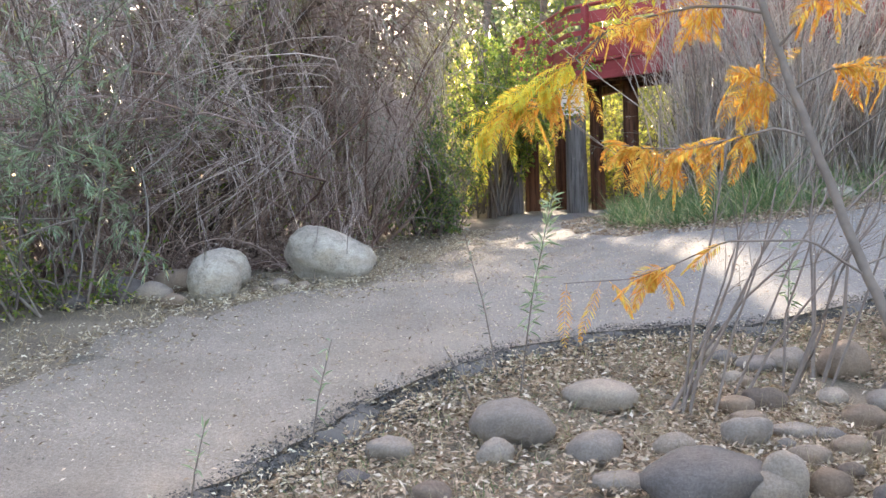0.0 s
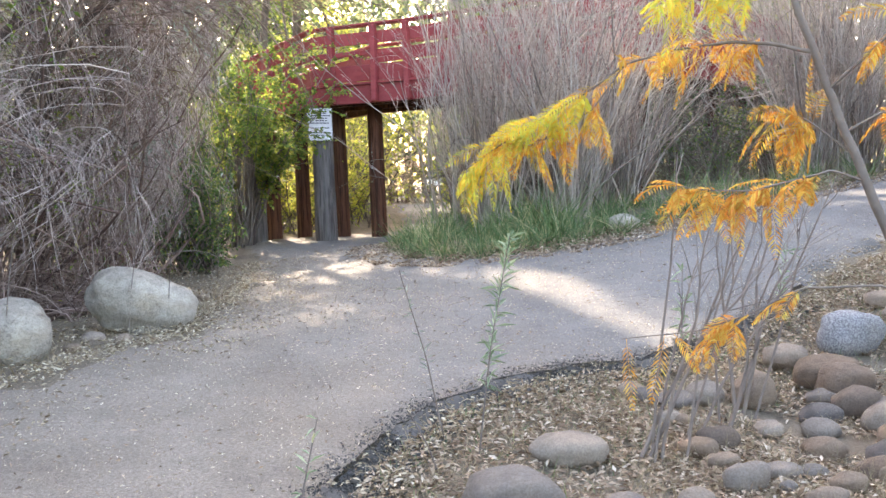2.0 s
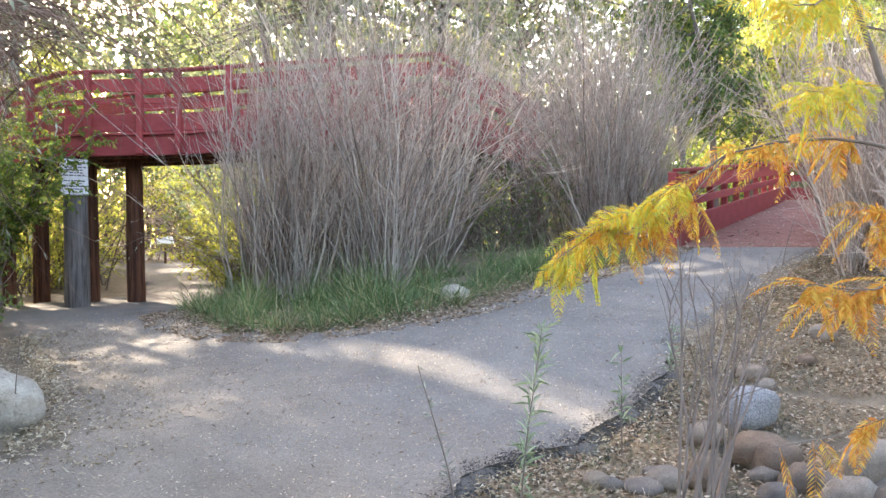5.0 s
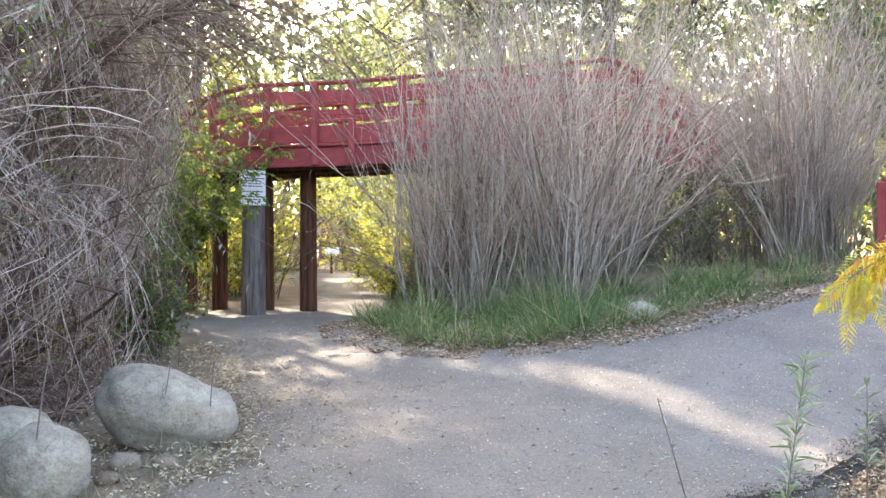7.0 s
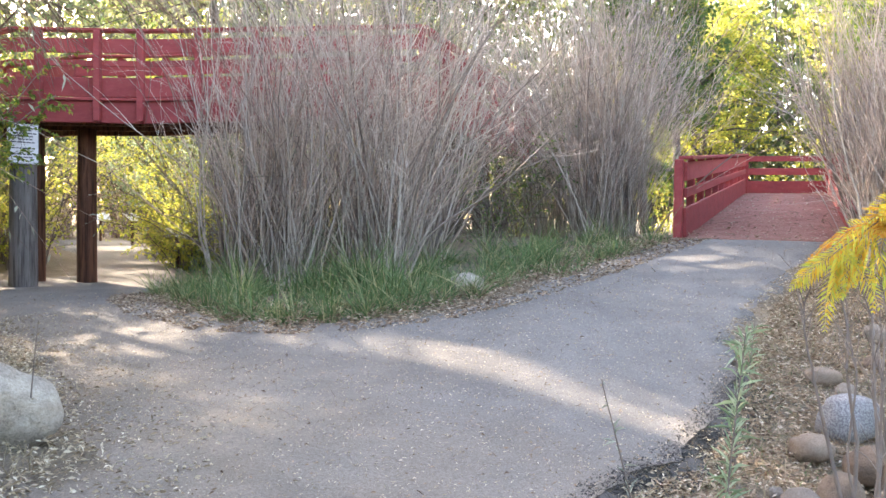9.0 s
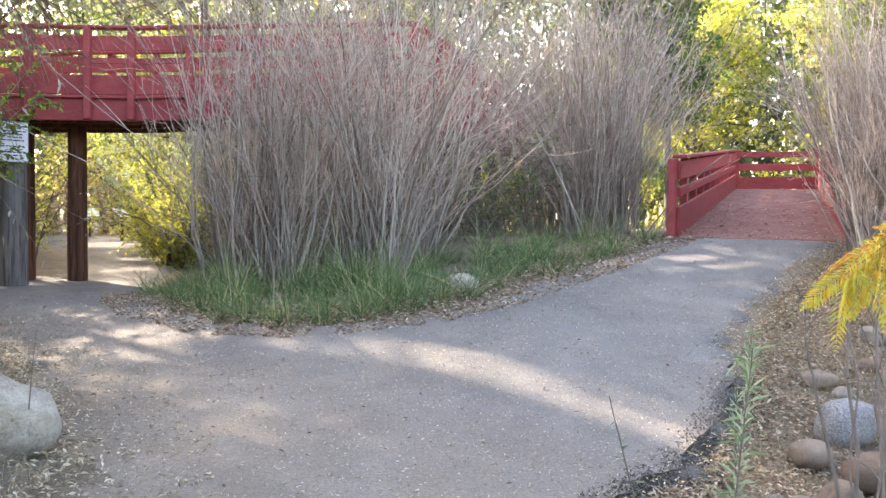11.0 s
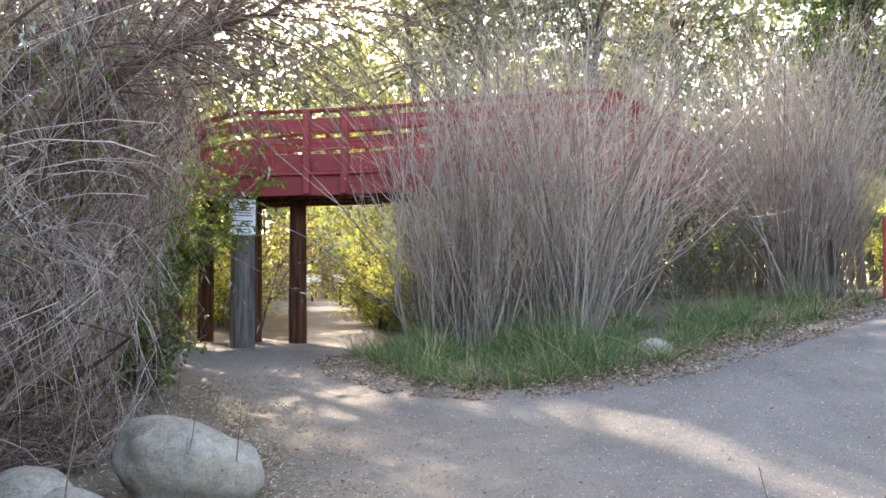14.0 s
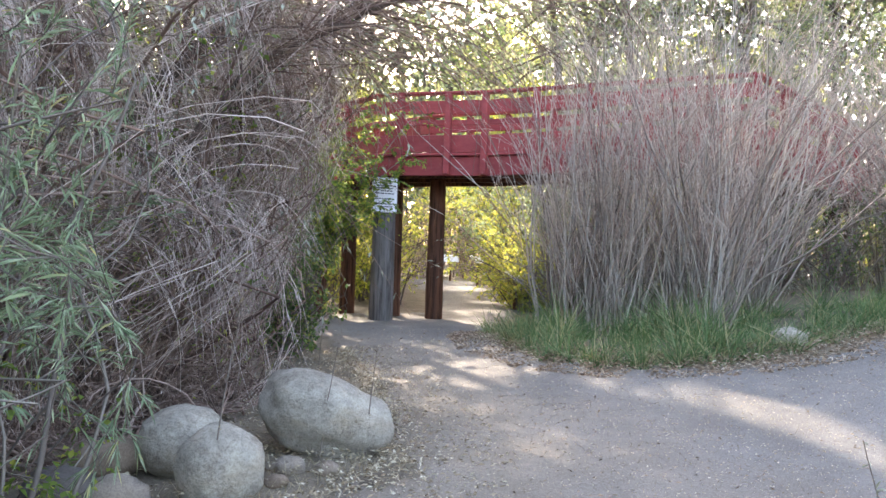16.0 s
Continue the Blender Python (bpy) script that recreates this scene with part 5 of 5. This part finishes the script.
# far woods closing the view all round
for k_, (a0, a1, rad) in enumerate(((-100, 100, 62), (100, 260, 60))):
    n = 900
    a = np.radians(rng.uniform(a0, a1, n))
    rr = rad + rng.uniform(-6, 12, n)
    base = np.stack([np.sin(a) * rr + 5, np.cos(a) * rr + 10, np.full(n, -0.5)], 1)
    base[:, 2] = zland(base) - 0.2
    p = grow(base, np.concatenate([rng.normal(size=(n, 2)) * 0.12, np.ones((n, 1))], 1), rng.uniform(13, 26, n) if k_ == 0 else rng.uniform(6, 14, n), 6, 0.0, 0.06)
    own = thing("far_woods", (0, 40 if k_ == 0 else -40, 0), "distant belt of green and yellow woods", "trees", kind="stuff")
    ob = mesh_object("trunks", *tubes(p, taper(n, 6, 0.12, 0.03), 4), M_BARK, own)
    ob.matrix_parent_inverse = Matrix.Translation(-Vector(own.location))
    f = 90000 if k_ == 0 else 30000
    q, t = along(p, rng.integers(0, n, f), rng.uniform(0.1, 1, f))
    q = q + rng.normal(size=(f, 3)) * np.array([1.6, 1.6, 0.8])
    ob = mesh_object("foliage", *leaves(q, spread_dirs(f), rng.uniform(0.6, 1.1, f), rng.uniform(0.4, 0.75, f)), M_FARWOOD, own)
    ob.matrix_parent_inverse = Matrix.Translation(-Vector(own.location))
    tagged(ob, kind="stuff")

# gaps in the crowns through which the sun reaches the path
for ob in [o for o in scene.objects if o.type == "MESH" and o.name.split(".")[0] in ("foliage", "crown", "twig_work", "bough_work", "dry_leaves")]:
    open_canopy(ob)

# ---- the autumn tree on the bank ----
autumn = thing("autumn_tree", (2.33, 3.45, land(2.33, 3.45)), "young tree with drooping orange and yellow feathery leaves", "tree")
AINV = Matrix.Translation(-Vector(autumn.location))


def limb(name, pts, r0, r1, parent, inv, mat):
    e = np.array(pts, float)
    s = np.linspace(0, len(e) - 1, len(e) * 4)
    i = np.minimum(s.astype(int), len(e) - 2)
    w = (s - i)[:, None]
    w = w * w * (3 - 2 * w) * 0.35 + w * 0.65
    p = e[i] * (1 - w) + e[i + 1] * w + rng.normal(size=(len(s), 3)) * r0 * 0.12
    ob = mesh_object(name, *tubes(p[None], taper(1, len(s), r0, r1), 8), mat, parent, True)
    ob.matrix_parent_inverse = inv
    return ob, p


def fronds(parent, path, n, mat, s0=0.15, s1=1.0, size=0.22):
    """Feather-like hanging leaves, each a midrib with two rows of leaflets."""
    m = 15
    pk = np.zeros(n, int)
    q, t = along(path[None], pk, rng.uniform(s0, s1, n))
    d = t * 0.5 + spread_dirs(n) * 0.75 - np.array([0, 0, 0.4])
    d /= np.linalg.norm(d, axis=1, keepdims=True)
    L = size * rng.uniform(0.3, 1.25, n)
    rib = grow(q, d, L, 5, 0.22, 0.05)
    pick = np.repeat(np.arange(n), m * 2)
    s = np.tile(np.repeat(np.linspace(0.12, 0.98, m), 2), n)
    c, tt = along(rib, pick, s)
    sgn = np.tile(np.array([1, -1]), n * m)[:, None]
    side = np.cross(tt, np.repeat(rng.normal(size=(n, 3)), m * 2, axis=0))
    side /= np.linalg.norm(side, axis=1, keepdims=True) + 1e-9
    ld = side * sgn + tt * 0.75 - np.array([0, 0, 0.25])
    w = np.sin(np.pi * np.clip(s * 0.85 + 0.12, 0, 1))
    lv = leaves(c, ld, 0.032 * w * (size / 0.17) + 0.006, 0.0085, 0.1, 0.1)
    ob = mesh_object("leaf_spray", *lv, mat, parent)
    ob.matrix_parent_inverse = AINV
    tagged(ob, kind="stuff")
    v, f = tubes(rib, taper(n, 5, 0.0012, 0.0006))
    ob = mesh_object("leaf_ribs", v, f, mat, parent)
    ob.matrix_parent_inverse = AINV
    tagged(ob, kind="stuff")


def stem_at(z):
    """The line of the slanting young trunk."""
    return np.array((2.177 - 0.374 * z + 0.03 * z * z, 3.533 + 0.206 * z, z))


trunk, tp_ = limb("trunk", [stem_at(z) for z in np.linspace(-0.5, 2.9, 12)], 0.026, 0.009, autumn, AINV, M_BARK)
for pts_, r_, n_, mt in (
        ([(1.65, 3.85, 1.57), (1.53, 3.95, 1.62), (1.42, 4.03, 1.64), (1.22, 4.15, 1.63), (1.03, 4.25, 1.58), (0.9, 4.33, 1.48)], 0.009, 60, M_FROND),
        ([(1.03, 4.25, 1.58), (0.9, 4.33, 1.48), (0.7, 4.43, 1.36), (0.54, 4.52, 1.26), (0.4, 4.58, 1.16)], 0.005, 105, M_FRONDY),
        ([(1.03, 4.25, 1.58), (0.92, 4.35, 1.4), (0.73, 4.46, 1.28), (0.53, 4.57, 1.27)], 0.004, 60, M_FROND),
        ([(1.9, 3.97, 1.05), (1.75, 3.95, 1.1), (1.55, 3.93, 1.06), (1.38, 3.9, 1.03), (1.2, 3.9, 1.04), (1.08, 3.9, 1.06)], 0.006, 90, M_FROND),
        ([(1.8, 3.93, 1.25), (1.92, 3.85, 1.32), (2.1, 3.8, 1.33), (2.35, 3.75, 1.38)], 0.006, 75, M_FROND),
        ([(1.86, 3.95, 1.15), (1.72, 4.0, 1.3), (1.6, 4.0, 1.36)], 0.005, 42, M_FROND),
        ([(2.02, 4.02, 0.75), (2.2, 3.95, 0.95), (2.45, 3.9, 1.02), (2.7, 3.85, 1.0)], 0.006, 55, M_FROND),
        ([(2.12, 4.05, 0.5), (1.86, 3.9, 0.66), (1.54, 3.9, 0.66), (1.3, 3.87, 0.56), (1.12, 3.87, 0.5), (0.82, 3.86, 0.48)], 0.005, 30, M_FROND),
        ([(1.72, 3.88, 1.42), (1.85, 3.7, 1.6), (2.0, 3.6, 1.78), (2.2, 3.5, 1.9)], 0.007, 60, M_FROND),
        ([(1.6, 3.87, 1.85), (1.42, 3.9, 1.85), (1.2, 3.9, 1.8), (1.0, 3.85, 1.78)], 0.006, 70, M_FRONDY),
        ([(1.56, 3.88, 2.1), (1.75, 3.8, 2.05), (1.95, 3.7, 2.0)], 0.006, 60, M_FROND),
        ([(1.52, 3.9, 2.3), (1.3, 3.85, 2.2), (1.05, 3.8, 2.1), (0.8, 3.8, 2.06)], 0.006, 75, M_FRONDY),
        ([(2.1, 4.05, 0.55), (2.3, 4.0, 0.62), (2.5, 4.1, 0.5)], 0.005, 40, M_FRONDY)):
    shift = stem_at(pts_[0][2]) - np.array(pts_[0]) if abs(pts_[0][0] - stem_at(pts_[0][2])[0]) < 0.3 else np.zeros(3)
    pts_ = [np.array(q) + shift * (1 - i / (len(pts_) - 1)) for i, q in enumerate(pts_)]
    br, bp_ = limb("branch", pts_, r_, 0.002, autumn, AINV, M_BARK)
    fronds(autumn, bp_, int(n_ * 0.5), mt, 0.25 if n_ > 50 else 0.4, size=0.24)

# pale multi-stemmed bush among the stones
stems_thing = thing("slender_bush", (1.5, 4.9, land(1.5, 4.9)), "slender bush of bare pale grey stems among stones", "shrub")
SINV = Matrix.Translation(-Vector(stems_thing.location))
r5 = random.Random(3)
for k_ in range(15):
    bx, by = r5.choice(((1.57, 4.8), (1.38, 4.95), (1.45, 4.9), (2.3, 5.49), (2.05, 5.3), (1.75, 5.1)))
    bx, by = bx + r5.uniform(-0.06, 0.06), by + r5.uniform(-0.05, 0.05)
    tx, ty, hh, rr_ = bx + r5.uniform(0.1, 0.85), by + r5.uniform(0.0, 0.4), r5.uniform(1.0, 1.65), r5.uniform(0.006, 0.0145)
    z0 = land(bx, by) - 0.05
    pts_ = [(bx, by, z0)] + [(bx + (tx - bx) * s + r5.uniform(-0.04, 0.04), by + (ty - by) * s + r5.uniform(-0.04, 0.04), z0 + hh * s ** 0.9) for s in (0.3, 0.6, 0.85, 1.0)]
    st, sp_ = limb("stem", pts_, rr_, 0.003, stems_thing, SINV, M_GREYSTEM)
    m = 9
    q, t = along(sp_[None], np.zeros(m, int), rng.uniform(0.4, 0.98, m))
    tw = grow(q, t * 0.8 + spread_dirs(m) * 0.5, rng.uniform(0.15, 0.5, m), 4, 0.02, 0.1)
    ob = mesh_object("twig_spray", *tubes(tw, taper(m, 4, 0.0035, 0.001)), M_GREYSTEM, stems_thing)
    tagged(ob, kind="stuff")
    ob.matrix_parent_inverse = SINV


def weed(x, y, h, lean, mat, label, leafn=26, leaf=0.075, w=0.011):
    ob = thing("weed", (x, y, land(x, y)), label, "plant", "weeds at the path edge")
    inv = Matrix.Translation(-Vector(ob.location))
    z = land(x, y) - 0.03
    st, p_ = limb("stalk", [(x, y, z), (x + lean[0] * 0.4, y + lean[1] * 0.4, z + h * 0.5), (x + lean[0], y + lean[1], z + h)], 0.0055, 0.002, ob, inv, M_BARK if mat is M_WILLOW else M_GREYSTEM)
    q, t = along(p_[None], np.zeros(leafn, int), rng.uniform(0.3, 1.0, leafn))
    lf = mesh_object("foliage", *leaves(q, t * 0.5 + spread_dirs(leafn, 0.1) * 0.7, leaf * rng.uniform(0.6, 1.3, leafn), w, 0.15), mat, ob)
    lf.matrix_parent_inverse = inv
    tagged(lf, kind="stuff")


weed(0.55, 5.1, 1.15, (0.22, 0.05), M_WILLOW, "slender willow sapling with narrow leaves", 110, 0.1, 0.012)
weed(0.42, 5.3, 0.95, (-0.2, 0.1), M_SAGE, "thin drying weed with few leaves", 24, 0.06)
weed(0.3, 4.9, 0.35, (-0.15, 0.0), M_DRYGRASS, "small dry weed stalk", 10, 0.04)
weed(-0.45, 4.25, 0.55, (0.12, 0.05), M_WILLOW, "small green weed at the asphalt edge", 14, 0.08)
weed(-0.75, 3.45, 0.42, (0.1, 0.0), M_WILLOW, "small green weed at the asphalt edge", 12, 0.07)
weed(2.3, 6.25, 0.75, (0.03, 0.03), M_WILLOW, "upright green weed at the asphalt edge", 34, 0.11, 0.016)
weed(3.5, 7.0, 0.6, (0.15, 0.05), M_WILLOW, "pale green weed leaning over the asphalt edge", 34, 0.1, 0.013)
weed(-1.5, 8.15, 0.75, (0.1, 0.02), M_DRYGRASS, "dry thin stalk standing before the boulder", 6, 0.03)
weed(-1.2, 8.2, 0.7, (0.06, 0.02), M_DRYGRASS, "dry thin stalk standing before the boulder", 5, 0.03)
weed(-2.2, 7.2, 1.1, (0.15, 0.05), M_DRYGRASS, "tall dry stalk beside the boulders", 10, 0.04)
weed(-0.9, 12.6, 0.6, (0.05, 0.0), M_DRYGRASS, "dry thin stalk at the shrub edge", 10, 0.04)
